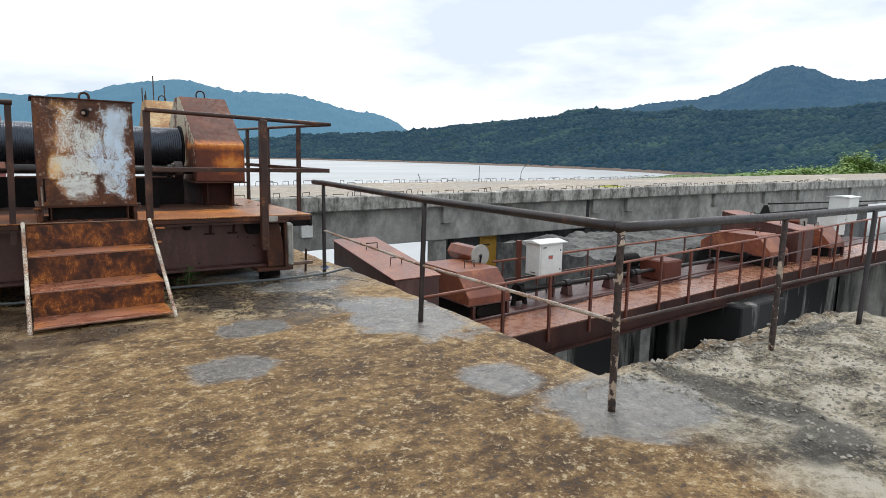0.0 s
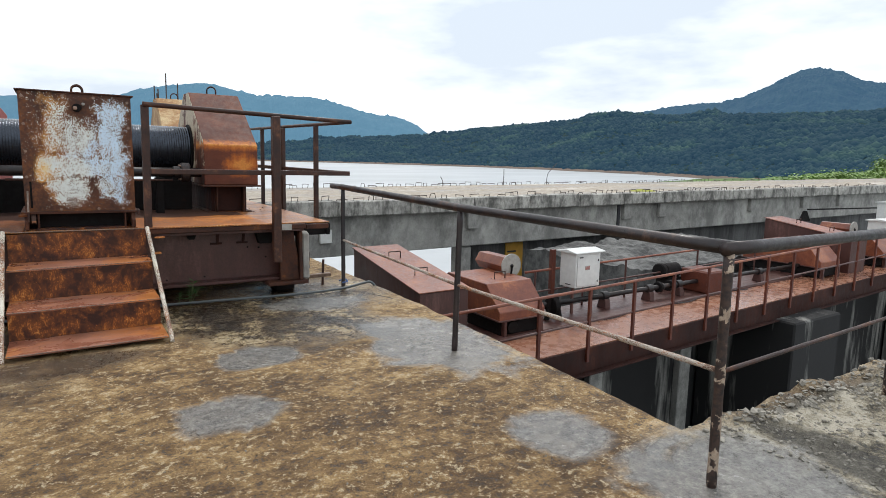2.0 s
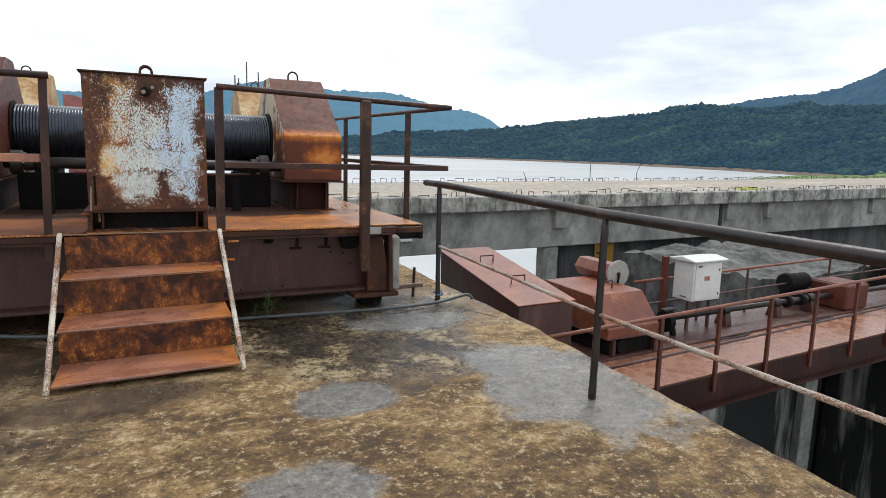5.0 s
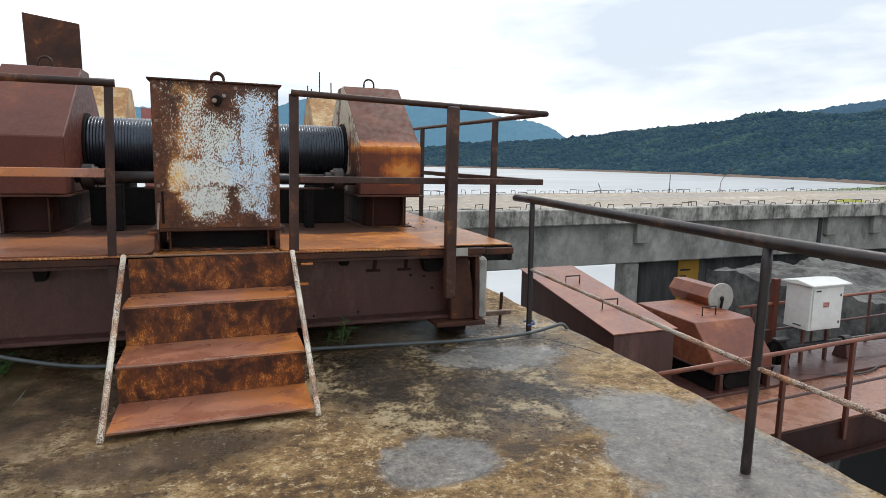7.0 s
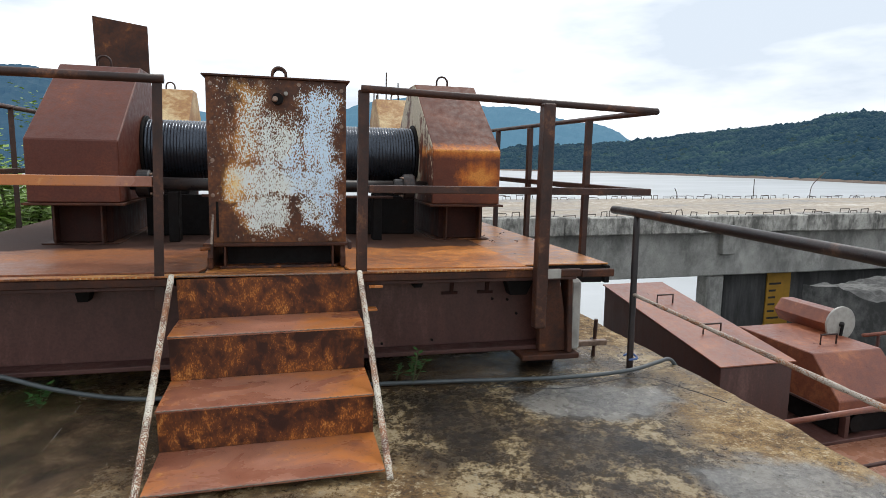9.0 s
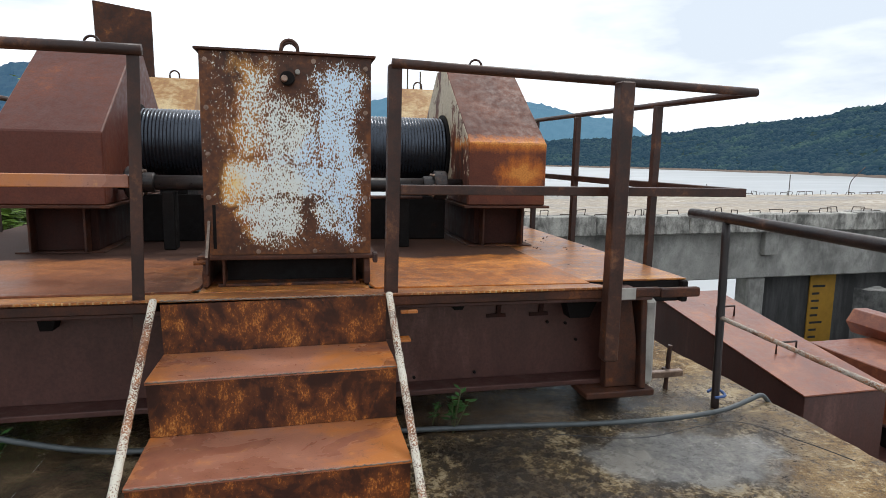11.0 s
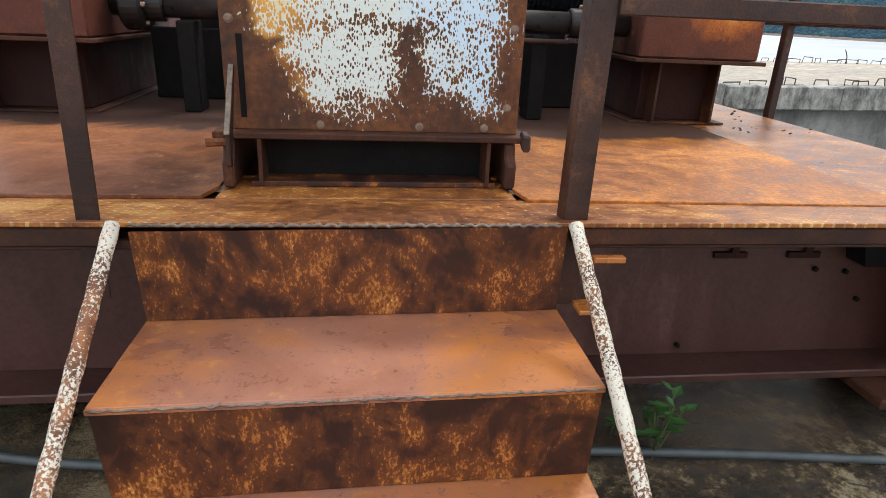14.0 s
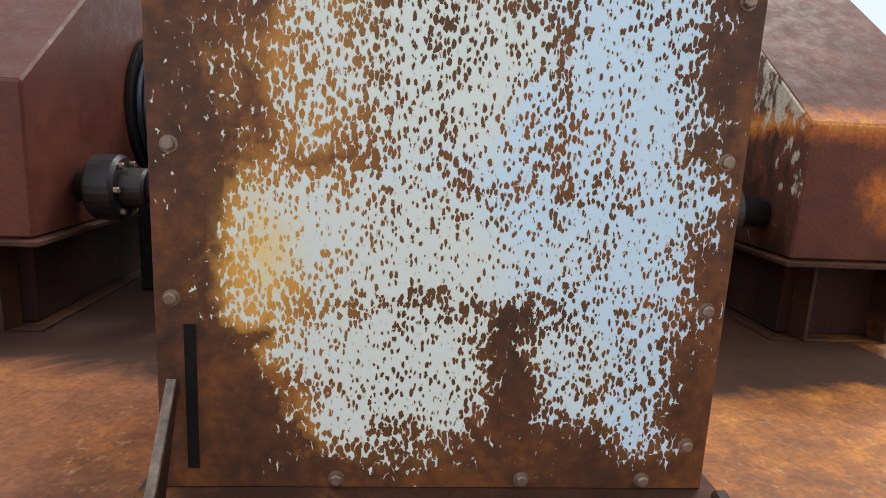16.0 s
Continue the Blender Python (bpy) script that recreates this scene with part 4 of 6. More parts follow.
for k, x in enumerate((9.9, 16.2, 18.0, 23.5, 27.4, 30.5, 36.0)):
    whole("girder_rib", box((x, DECK_F + 0.16, -0.62), (x + 0.34, DECK_F + 0.305, -0.095), 0.015), M_CONC, (x, DECK_F + 0.2, -0.6), "grey concrete diaphragm stub on the girder", "rib", "ribs of the bridge girder", kind="structure")
whole("girder_joint", box((16.0, DECK_F + 0.27, -1.15), (16.12, DECK_F + 0.30, -0.10), 0), M_INK, (16, DECK_F + 0.3, -1), "dark gap between two bridge girders", "joint", kind="structure")
whole("bridge_girder", box((-6, DECK_B - 0.7, -1.05), (76, DECK_B - 0.3, 0.20), 0.02), M_CONC, (20, DECK_B - 0.5, -1), "grey precast concrete bridge girder on the lake side", "bridge", kind="structure")
whole("bridge_pier", box((9.72, DECK_F + 0.35, -9.3), (10.17, DECK_F + 0.75, -1.125), 0.04), M_CONC, (10.8, 17, -9), "streaked concrete bridge pier", "pier", kind="structure")
whole("bridge_pier", box((10.54, DECK_F + 0.82, -9.3), (40, DECK_F + 1.3, -0.2), 0.02), M_DARKWALL, (18, 17, -9), "dark concrete wall behind the hoists", "wall", kind="structure")

# broken concrete block in front of the bridge
def heap_z(x, y):
    return -1.04 + 0.12 * noise.fractal(Vector((x * 0.8, y * 0.8, 4)), 0.6, 2.0, 6) + 0.07 * abs(noise.noise(Vector((x * 3.1, y * 3.1, 1))))


bm = sheet(10.9, 17.5, 9.4, 13.2, 0.12, heap_z)
rim = [v for v in bm.verts if abs(v.co.y - 9.4) < 1e-4]
rim.sort(key=lambda v: v.co.x)
low = [bm.verts.new((v.co.x, 9.42 + 0.05 * noise.noise(v.co * 2), -9)) for v in rim]
for a, b, c, d in zip(rim, rim[1:], low[1:], low):
    bm.faces.new((a, d, c, b))
left = sorted([v for v in bm.verts if abs(v.co.x - 10.9) < 1e-4 and v.co.z > -5], key=lambda v: v.co.y)
low = [bm.verts.new((10.9, v.co.y, -9)) for v in left]
for a, b, c, d in zip(left, left[1:], low[1:], low):
    bm.faces.new((a, b, c, d))
bmesh.ops.recalc_face_normals(bm, faces=bm.faces)
whole("broken_concrete_block", bm, M_BLOCK, (13, 11, -9), "broken grey concrete block below the bridge", "concrete block", kind="structure", smooth=False)

# ---------------------------------------------------------------- guard rail along the pit
GP = [(2.83, 6.60), (2.72, 4.30), (2.67, 2.17), (4.60, 2.27), (6.05, 2.25)]
GT = [(2.86, 6.66, 1.055), (2.77, 4.33, 1.03), (2.70, 2.20, 1.035), (4.68, 2.30, 0.99), (6.25, 2.30, 0.98)]
guard = thing("guard_rail", (2.7, 4.3, 0), "dark rusty pipe guard rail round the pit edge", "railing")
for k, ((x, y), top) in enumerate(zip(GP, GT)):
    bm = tube(line((x, y, -0.06), (top[0], top[1], top[2] - 0.02), 12), 0.022, 10, wobble=0.05)
    part("post", bm, M_POSTPALE if k in (2, 3) else M_GUARD, guard, "scabbed paint flaking off the post" if k in (2, 3) else "", True)
part("top_rail", tube([Vector((2.88, 7.0, 1.05))] + line(GT[0], GT[1], 8) + line(GT[1], GT[2], 8)[1:], 0.030, 14), M_GUARD, guard, "thick dark pipe", True)
part("top_rail", tube(line((GT[2][0] - 0.03, GT[2][1], 1.032), GT[3], 8) + line(GT[3], (9.5, 2.4, 0.95), 8)[1:], 0.030, 14), M_GUARD, guard, "thick dark pipe", True)
part("lower_bar", tube(line((2.845, 6.62, 0.50), (2.745, 4.31, 0.47), 20) + line((2.745, 4.31, 0.47), (2.69, 2.18, 0.50), 20)[1:], 0.013, 8, wobble=0.12), M_ROPE, guard, "weathered thin bar", True)
part("lower_bar", tube(line((2.69, 2.18, 0.50), (4.64, 2.29, 0.47), 16) + line((4.64, 2.29, 0.47), (9.5, 2.4, 0.42), 16)[1:], 0.011, 8, wobble=0.1), M_RAIL, guard, "", True)

# ---------------------------------------------------------------- hoist platform
PT, FT = 0.70, 0.735  # deck sheets, raised front edge
plat = thing("hoist_platform", (0.5, 9.0, 0), "rusty orange steel hoist platform on a maroon girder", "platform")
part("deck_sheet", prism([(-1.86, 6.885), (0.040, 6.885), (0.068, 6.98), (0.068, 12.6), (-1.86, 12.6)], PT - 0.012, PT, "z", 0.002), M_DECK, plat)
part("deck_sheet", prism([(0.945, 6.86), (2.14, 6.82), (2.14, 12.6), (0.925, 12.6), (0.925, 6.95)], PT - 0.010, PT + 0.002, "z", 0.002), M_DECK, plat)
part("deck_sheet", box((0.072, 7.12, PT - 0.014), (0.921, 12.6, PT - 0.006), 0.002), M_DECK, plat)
part("deck_strip", prism([(6.555, FT), (6.555, FT - 0.012), (6.90, PT - 0.026), (6.90, PT - 0.014)], -1.86, 2.16, "x", 0.002), M_CHEQ, plat, "chequered orange plate")
part("deck_strip", box((0.072, 6.903, PT - 0.026), (0.921, 7.117, PT - 0.012), 0.002), M_CHEQ, plat, "chequered orange plate")
part("deck_strip", box((2.143, 6.90, PT - 0.012), (2.80, 12.6, PT - 0.002), 0.002), M_CHEQ, plat, "chequered orange plate")
bead = tube([(-0.03 + 0.0105 * k, 6.548 + 0.002 * math.sin(k * 1.7), FT - 0.004 + 0.0025 * math.sin(k * 2.3)) for k in range(94)], 0.0040, 6, wobble=0.3)
part("weld_bead", bead, M_WELD, plat, "grey lumpy weld seam", True)
part("edge_channel", box((-1.9, 6.562, 0.672), (-0.08, 6.60, FT - 0.014), 0.006), M_BROWN, plat)
part("edge_channel", box((0.985, 6.562, 0.672), (2.42, 6.60, FT - 0.014), 0.006), M_BROWN, plat)
part("edge_channel", box((2.76, 6.87, PT - 0.14), (2.80, 12.6, PT - 0.014), 0.006), M_BLACK, plat)
part("cross_beam", box((2.16, 6.90, PT - 0.14), (2.757, 6.95, PT - 0.014), 0.006), M_BLACK, plat)
part("cross_beam", box((-1.9, 12.5, PT - 0.14), (2.756, 12.6, PT - 0.026), 0.006), M_BLACK, plat)
part("edge_channel", box((-1.9, 6.605, PT - 0.14), (-1.862, 12.49, PT - 0.014), 0.006), M_BROWN, plat)
# main girder with flanges and stiffeners
part("girder_web", box((-1.9, 6.885, 0.165), (2.40, 6.905, 0.655), 0), M_GIRDER, plat, "maroon painted web")
part("girder_flange", box((-1.9, 6.755, 0.135), (2.46, 7.03, 0.163), 0.004), M_GIRDER, plat)
part("girder_flange", box((-1.9, 6.63, 0.640), (2.42, 7.03, 0.668), 0.004), M_GIRDER, plat)
# black plates stand in for shadowed openings at the top of the web
for x, w, h in ((-0.62, 0.10, 0.09), (1.34, 0.09, 0.06), (1.98, 0.22, 0.13)):
    part("gusset", prism([(x, 0.638), (x + w, 0.638), (x + w * 0.72, 0.638 - h), (x + w * 0.18, 0.638 - h)], 6.80, 6.884, "y", 0.002), M_BLACK, plat, "black plate standing for a shaded notch under the deck edge")
for x in (1.62, 1.87):
    part("clip", prism([(x, 0.636), (x + 0.03, 0.636), (x + 0.02, 0.53), (x + 0.05, 0.53), (x + 0.05, 0.51), (x - 0.06, 0.51), (x - 0.06, 0.53), (x - 0.005, 0.53)], 6.872, 6.884, "y", 0.001), M_UNDER, plat, "rusted bracket stub")
for x, z in ((1.16, 0.19), (1.50, 0.20), (1.92, 0.47), (2.03, 0.46), (2.10, 0.36)):
    part("bolt", disc((x, 6.878, z), (0, -1, 0), 0.009, 0.016, 8, 0.002), M_BLACK, plat)
part("girder_web", box((-1.9, 11.6, -0.3), (2.46, 11.63, PT - 0.11), 0), M_GIRDER, plat)
part("girder_web", box((2.38, 7.0, 0.10), (2.40, 11.59, PT - 0.11), 0), M_GIRDER, plat)
part("girder_web", box((-1.9, 6.87, 0.10), (-1.88, 11.59, PT - 0.11), 0), M_GIRDER, plat)
part("sole_plate", box((2.06, 6.63, 0.095), (2.47, 7.02, 0.132), 0.006), M_BROWN, plat)
# added black blocks keep the gap below the sole plates dark
part("bearing_block", box((2.20, 6.86, -0.06), (2.40, 7.05, 0.094), 0.01), M_BLACK, plat, "black block added to fill the shaded gap under the sole plate")
part("bearing_block", box((-1.66, 6.86, -0.06), (-1.44, 7.05, 0.094), 0.01), M_BLACK, plat, "black block added to fill the shaded gap under the sole plate")
part("sole_plate", box((-1.75, 6.66, 0.095), (-1.35, 7.02, 0.132), 0.006), M_BROWN, plat)
part("end_plate", prism([(2.20, 0.135), (2.39, 0.135), (2.375, 0.40), (2.33, 0.632), (2.18, 0.632)], 6.69, 6.75, "y", 0.006), M_BROWN, plat)
part("edge_channel", box((2.425, 6.565, 0.665), (2.66, 6.605, 0.715), 0.006), M_BROWN, plat)
part("paint_scrap", box((2.17, 6.554, 0.665), (2.27, 6.5605, 0.725), 0.001), M_WRAP, plat, "scrap of pale peeling paint")
part("bracket", prism([(6.64, 0.135), (6.80, 0.135), (6.80, 0.635), (6.68, 0.635)], 2.385, 2.42), M_BROWN, plat)
for x, w in ((1.03, 0.08),):
    part("clip", box((x, 6.53, 0.64), (x + w, 6.553, 0.655), 0.002), M_TREAD, plat)
    part("clip", box((x - 0.02, 6.53, 0.50), (x + w - 0.03, 6.60, 0.512), 0.002), M_TREAD, plat)

col = prism([(2.425, 6.72), (2.51, 6.72), (2.51, 6.86), (2.425, 6.86)], 0.10, 0.60, "z", 0.02)
whole("wrapped_post", col, M_WRAP, (2.46, 6.8, 0.1), "dirty white wrapped post beside the maroon girder", "post")
rod = thing("anchor_rod", (2.72, 6.92, 0), "rusty threaded anchor rod standing in the slab", "anchor rod", "anchor rods")
part("rod", tube(line((2.72, 6.92, -0.05), (2.73, 6.91, 0.26), 8), 0.014, 8, wobble=0.1), M_RAIL, rod)
part("nut", disc((2.72, 6.92, 0.10), (0, 0, 1), 0.028, 0.03, 6, 0.003), M_RAIL, rod)
copy_thing(rod, pose(2.62, 7.10, 0.0) @ Matrix.Translation((0, 0, 0.06)))
whole("anchor_plate", box((2.50, 6.86, 0.075), (2.80, 6.90, 0.115), 0.006), M_STEEL, (2.62, 6.9, 0.07), "scaly steel clamp bar held by an anchor rod", "clamp")

# ---------------------------------------------------------------- stair
stair = thing("steel_stair", (0.46, 6.0, 0), "rusty steel stair with three treads and flaking rods", "stairs")
SX0, SX1 = -0.035, 0.965
levels = [(5.525, 0.035), (5.875, 0.25), (6.235, 0.495), (6.550, FT + 0.004)]
for k in range(3):
    (y0, z0), (y1, z1) = levels[k], levels[k + 1]
    bm = box((SX0, y0, z0 - 0.008), (SX1, y1 + 0.028, z0), 0.002)
    box((SX0, y0 - 0.005, z0 - 0.014), (SX1, y0 - 0.001, z0 - 0.001), 0.001, bm)
    part("tread", bm, M_TREAD, stair, "worn orange sheet steel")
    seam = tube([(SX0 + 0.004 + 0.0124 * j, y0 - 0.006 + 0.002 * math.sin(j * 1.9 + k), z0 - 0.004 + 0.002 * math.sin(j * 2.7)) for j in range(81)], 0.0028, 5, wobble=0.4)
    part("weld_bead", seam, M_WELD, stair, "lumpy weld seam", True)
    part("riser", prism([(y1 + 0.022, z0 + 0.002), (y1 + 0.028, z0 + 0.002), (y1 + 0.004, z1 - 0.012), (y1 - 0.001, z1 - 0.012)], SX0 + 0.004, SX1 - 0.004, "x", 0), M_RISER, stair, "blotched rusty sheet steel")
for x0, x1, top in ((-0.062, -0.052, 0.752), (0.986, 0.972, 0.738)):
    part("side_rod", tube(line((x0, 5.505, -0.01), (x1, 6.53, top), 36), 0.0165, 10, wobble=0.07), M_ROD, stair, "bar with flaking white paint", True)
    xs_ = (0.05, 0.09) if x0 < 0 else (0.84, 0.88)
    part("stringer", prism([(5.96, 0.0), (6.06, 0.0), (6.60, 0.40), (6.60, 0.465)], *xs_, "x", 0), M_BLACK, stair)

# ---------------------------------------------------------------- platform rails
RT = 1.79
rail = thing("platform_rail", (1.04, 6.6, PT), "rusty pipe and angle railing on the hoist platform", "railing")
def angle_post(x, y, z0, z1, s=0.045, lean=0.0):
    bm = box((x - s / 2, y - s / 2, z0), (x + s / 2, y - s / 2 + 0.006, z1), 0.001)
    box((x - s / 2, y - s / 2 + 0.006, z0), (x - s / 2 + 0.006, y + s / 2, z1), 0.001, bm)
    for v in bm.verts:
        v.co.x += lean * (v.co.z - z0) / (z1 - z0)
    return bm


part("post", angle_post(0.992, 6.625, PT - 0.20, RT, 0.060, 0.012), M_RAIL, rail)
part("post", box((2.07, 6.47, 0.36), (2.145, 6.55, 1.755), 0.008), M_RAIL, rail, "thick dark channel post")
part("post", angle_post(2.835, 7.38, PT - 0.12, 1.73), M_RAIL, rail)
part("post", box((2.84, 8.62, PT - 0.1), (2.89, 8.67, 1.74), 0.006), M_RAIL, rail)
part("post", angle_post(2.87, 9.6, PT - 0.12, 1.75), M_RAIL, rail)
part("post", angle_post(2.87, 11.0, PT - 0.12, 1.75), M_RAIL, rail)
part("top_rail", tube(line((0.985, 6.59, RT + 0.005), (2.90, 6.58, 1.745), 8), 0.022, 12), M_RAIL, rail, "", True)
part("top_rail", tube(line((2.90, 6.58, 1.745), (2.88, 11.6, 1.78), 8), 0.020, 12), M_RAIL, rail, "", True)
part("mid_rail", box((1.030, 6.58, 1.20), (2.90, 6.63, 1.245), 0.003), M_RAIL, rail)
part("mid_rail", box((2.85, 6.66, 1.20), (2.895, 11.6, 1.245), 0.003), M_RAIL, rail)
rail2 = thing("platform_rail", (-0.14, 6.6, PT), "rusty pipe railing on the hoist platform beside the stair", "railing")
part("post", angle_post(-0.128, 6.605, PT - 0.16, RT + 0.005, 0.050, 0.035), M_RAIL, rail2)
part("post", angle_post(-1.84, 6.62, PT - 0.10, RT), M_RAIL, rail2)
part("post", angle_post(-1.84, 9.4, PT - 0.10, RT), M_RAIL, rail2)
part("post", angle_post(-1.84, 11.9, PT - 0.10, RT), M_RAIL, rail2)
part("top_rail", tube(line((-0.06, 6.58, RT), (-1.85, 6.60, RT), 8), 0.024, 12), M_RAIL, rail2, "", True)
part("top_rail", tube(line((-1.85, 6.60, RT), (-1.85, 12.2, RT), 8), 0.022, 12), M_RAIL, rail2, "", True)
part("mid_rail", box((-1.86, 6.605, 1.22), (-0.142, 6.655, 1.275), 0.003), M_TREAD, rail2, "orange rusted angle")
part("mid_rail", box((-1.86, 6.66, 1.20), (-1.815, 12.2, 1.245), 0.003), M_RAIL, rail2)

# ---------------------------------------------------------------- motor housing with the flaked panel
HX0, HX1, HY, HZ0, HZ1 = 0.09, 0.94, 7.05, 0.852, 1.877
house = thing("motor_housing", (HX0, HY, PT), "tall rusty motor housing with flaked blue-white paint", "machine housing")
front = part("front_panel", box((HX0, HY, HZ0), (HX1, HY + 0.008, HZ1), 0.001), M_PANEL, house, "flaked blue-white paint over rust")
part("side_panel", box((HX0, HY + 0.0085, HZ0), (HX0 + 0.008, HY + 0.62, HZ1), 0.001), M_BROWN, house)
part("side_panel", box((HX1 - 0.008, HY + 0.0085, HZ0), (HX1, HY + 0.62, HZ1), 0.001), M_BROWN, house)
part("back_panel", box((HX0, HY + 0.6205, HZ0), (HX1, HY + 0.628, HZ1), 0.001), M_BROWN, house)
lid = part("lid", box((HX0 - 0.022, HY - 0.022, HZ1 + 0.001), (HX1 + 0.022, HY + 0.65, HZ1 + 0.013), 0.002), M_BROWN, house)
part("base_flange", box((HX0 - 0.035, HY - 0.05, HZ0 - 0.020), (HX1 + 0.03, HY + 0.66, HZ0 - 0.001), 0.003), M_BROWN, house)
# black here carries the shadow of the recess under the flange
part("base_beam", box((0.16, HY + 0.07, PT - 0.004), (0.87, HY + 0.08, HZ0 - 0.021), 0.001), M_BLACK, house)
part("base_plate", box((0.15, HY - 0.03, PT - 0.011), (0.88, HY + 0.068, PT + 0.004), 0.002), M_RISER, house, "scaly golden rust plate")
for x in (HX0 - 0.01, HX1 - 0.04):
    part("base_beam", prism([(HY - 0.07, PT - 0.006), (HY + 0.6, PT - 0.006), (HY + 0.6, HZ0 - 0.021), (HY - 0.035, HZ0 - 0.021), (HY - 0.045, HZ0 - 0.06), (HY - 0.07, PT + 0.07)], x, x + 0.032), M_BROWN, house)
for x in (0.175, 0.845):
    part("web_plate", box((x, HY - 0.04, PT - 0.006), (x + 0.012, HY + 0.068, HZ0 - 0.021), 0.001), M_BROWN, house)
for x, z in ((0.119, 1.369), (0.115, 1.151), (0.911, 1.378), (0.910, 1.153), (0.905, 0.929), (0.353, 0.868), (0.643, 0.868), (0.839, 0.868), (0.118, 1.60), (0.911, 1.60), (0.118, 1.832), (0.911, 1.825), (0.41, 1.852), (0.645, 1.850)):
    bm = disc((x, HY - 0.005, z), (0, -1, 0), 0.0098, 0.011, 6, 0.002)
    disc((x, HY - 0.001, z), (0, -1, 0), 0.0125, 0.002, 14, 0, bm)
    part("bolt", bm, M_STEEL, front, "worn hexagon bolt")
part("slot", box((0.131, HY - 0.0035, 0.885), (0.147, HY - 0.0005, 1.112), 0), M_BLACK, front, "dark vertical slot")
part("lever", prism([(HY - 0.14, 0.775), (HY - 0.115, 0.765), (HY + 0.005, 1.02), (HY - 0.006, 1.03), (HY - 0.125, 0.86)], 0.108, 0.120, "x", 0.002), M_BROWN, house, "flat rusty steel lever")
part("lever_edge", prism([(HY - 0.138, 0.86), (HY - 0.127, 0.86), (HY - 0.008, 1.03), (HY - 0.012, 1.032)], 0.107, 0.121, "x", 0.001), M_WELD, house, "edge scraped bare")
part("hinge_pin", tube([(0.04, HY - 0.06, HZ0 - 0.03), (0.10, HY - 0.055, HZ0 - 0.028)], 0.012, 8), M_BROWN, house)
part("latch", prism([(HY - 0.07, HZ0 - 0.045), (HY - 0.02, HZ0 - 0.02), (HY - 0.02, HZ0 + 0.015), (HY - 0.06, HZ0 + 0.005)], 0.945, 0.972), M_BROWN, house)
part("viewing_plug", disc((0.515, HY - 0.025, 1.755), (0, -1, 0), 0.036, 0.05, 18), M_BLACK, front, "greasy round plug")
part("viewing_plug", disc((0.50, HY - 0.06, 1.75), (0.1, -1, 0.05), 0.018, 0.03, 8), M_STEEL, house)
part("viewing_plug", disc((0.565, HY - 0.015, 1.79), (0, -1, 0), 0.014, 0.03, 8), M_WRAP, house)
for y in (HY + 0.04, HY + 0.12):
    arc = [(0.525 + 0.042 * math.cos(a), y, HZ1 + 0.035 + 0.042 * math.sin(a)) for a in [math.pi * k / 10 for k in range(11)]]
    part("lifting_eye", tube([(0.567, y, HZ1 + 0.01)] + arc + [(0.483, y, HZ1 + 0.01)], 0.009, 8), M_RAIL, lid, "bent bar lifting eye", True)


# ---------------------------------------------------------------- gear hoods, drums and shafts
def hood(x0, x1, y0, material, label, lift=0.0):
    """Bevelled sheet steel hood over a gear, on a plinth."""
    th = thing("gear_hood", ((x0 + x1) / 2, y0 + 1.0, PT), label, "gear hood", "gear hoods")
    prof = [(y0, 1.028), (y0, 1.492), (y0 + 0.86, 2.135 + lift), (y0 + 1.18, 2.135 + lift), (y0 + 1.95, 1.492), (y0 + 1.95, 1.028)]
    cover = part("cover", prism(prof, x0, x1, "x", 0.008), material, th)
    part("flange", box((x0 - 0.03, y0 - 0.03, 1.008), (x1 + 0.03, y0 + 1.98, 1.026), 0.003), M_BROWN, th)
    plinth = part("plinth", box((x0 + 0.10, y0 + 0.16, PT + 0.012), (x1 - 0.10, y0 + 1.80, 1.007), 0.006), M_UNDER, th)
    part("plinth_foot", box((x0 + 0.04, y0 + 0.10, PT + 0.001), (x1 - 0.05, y0 + 1.86, PT + 0.011), 0.002), M_BROWN, plinth)
    for x in (x0 + 0.14, x1 - 0.16):
        part("stiffener", box((x, y0 + 0.06, PT + 0.012), (x + 0.014, y0 + 0.158, 1.007), 0.002), M_BROWN, plinth)
    c = (x0 + x1) / 2
    arc = [(c + 0.055 * math.cos(a), y0 + 0.98, 2.18 + lift + 0.055 * math.sin(a)) for a in [math.pi * k / 10 for k in range(11)]]
    part("lifting_eye", tube([(c + 0.055, y0 + 0.98, 2.12 + lift)] + arc + [(c - 0.055, y0 + 0.98, 2.12 + lift)], 0.010, 8), M_RAIL, cover, "bent bar lifting eye", True)
    return th


hood(1.78, 2.39, 8.14, M_HOODR, "red-brown sheet steel gear hood with orange rust edges")
hood(-1.28, -0.655, 8.06, M_HOOD, "red-brown sheet steel gear hood on a black plinth")


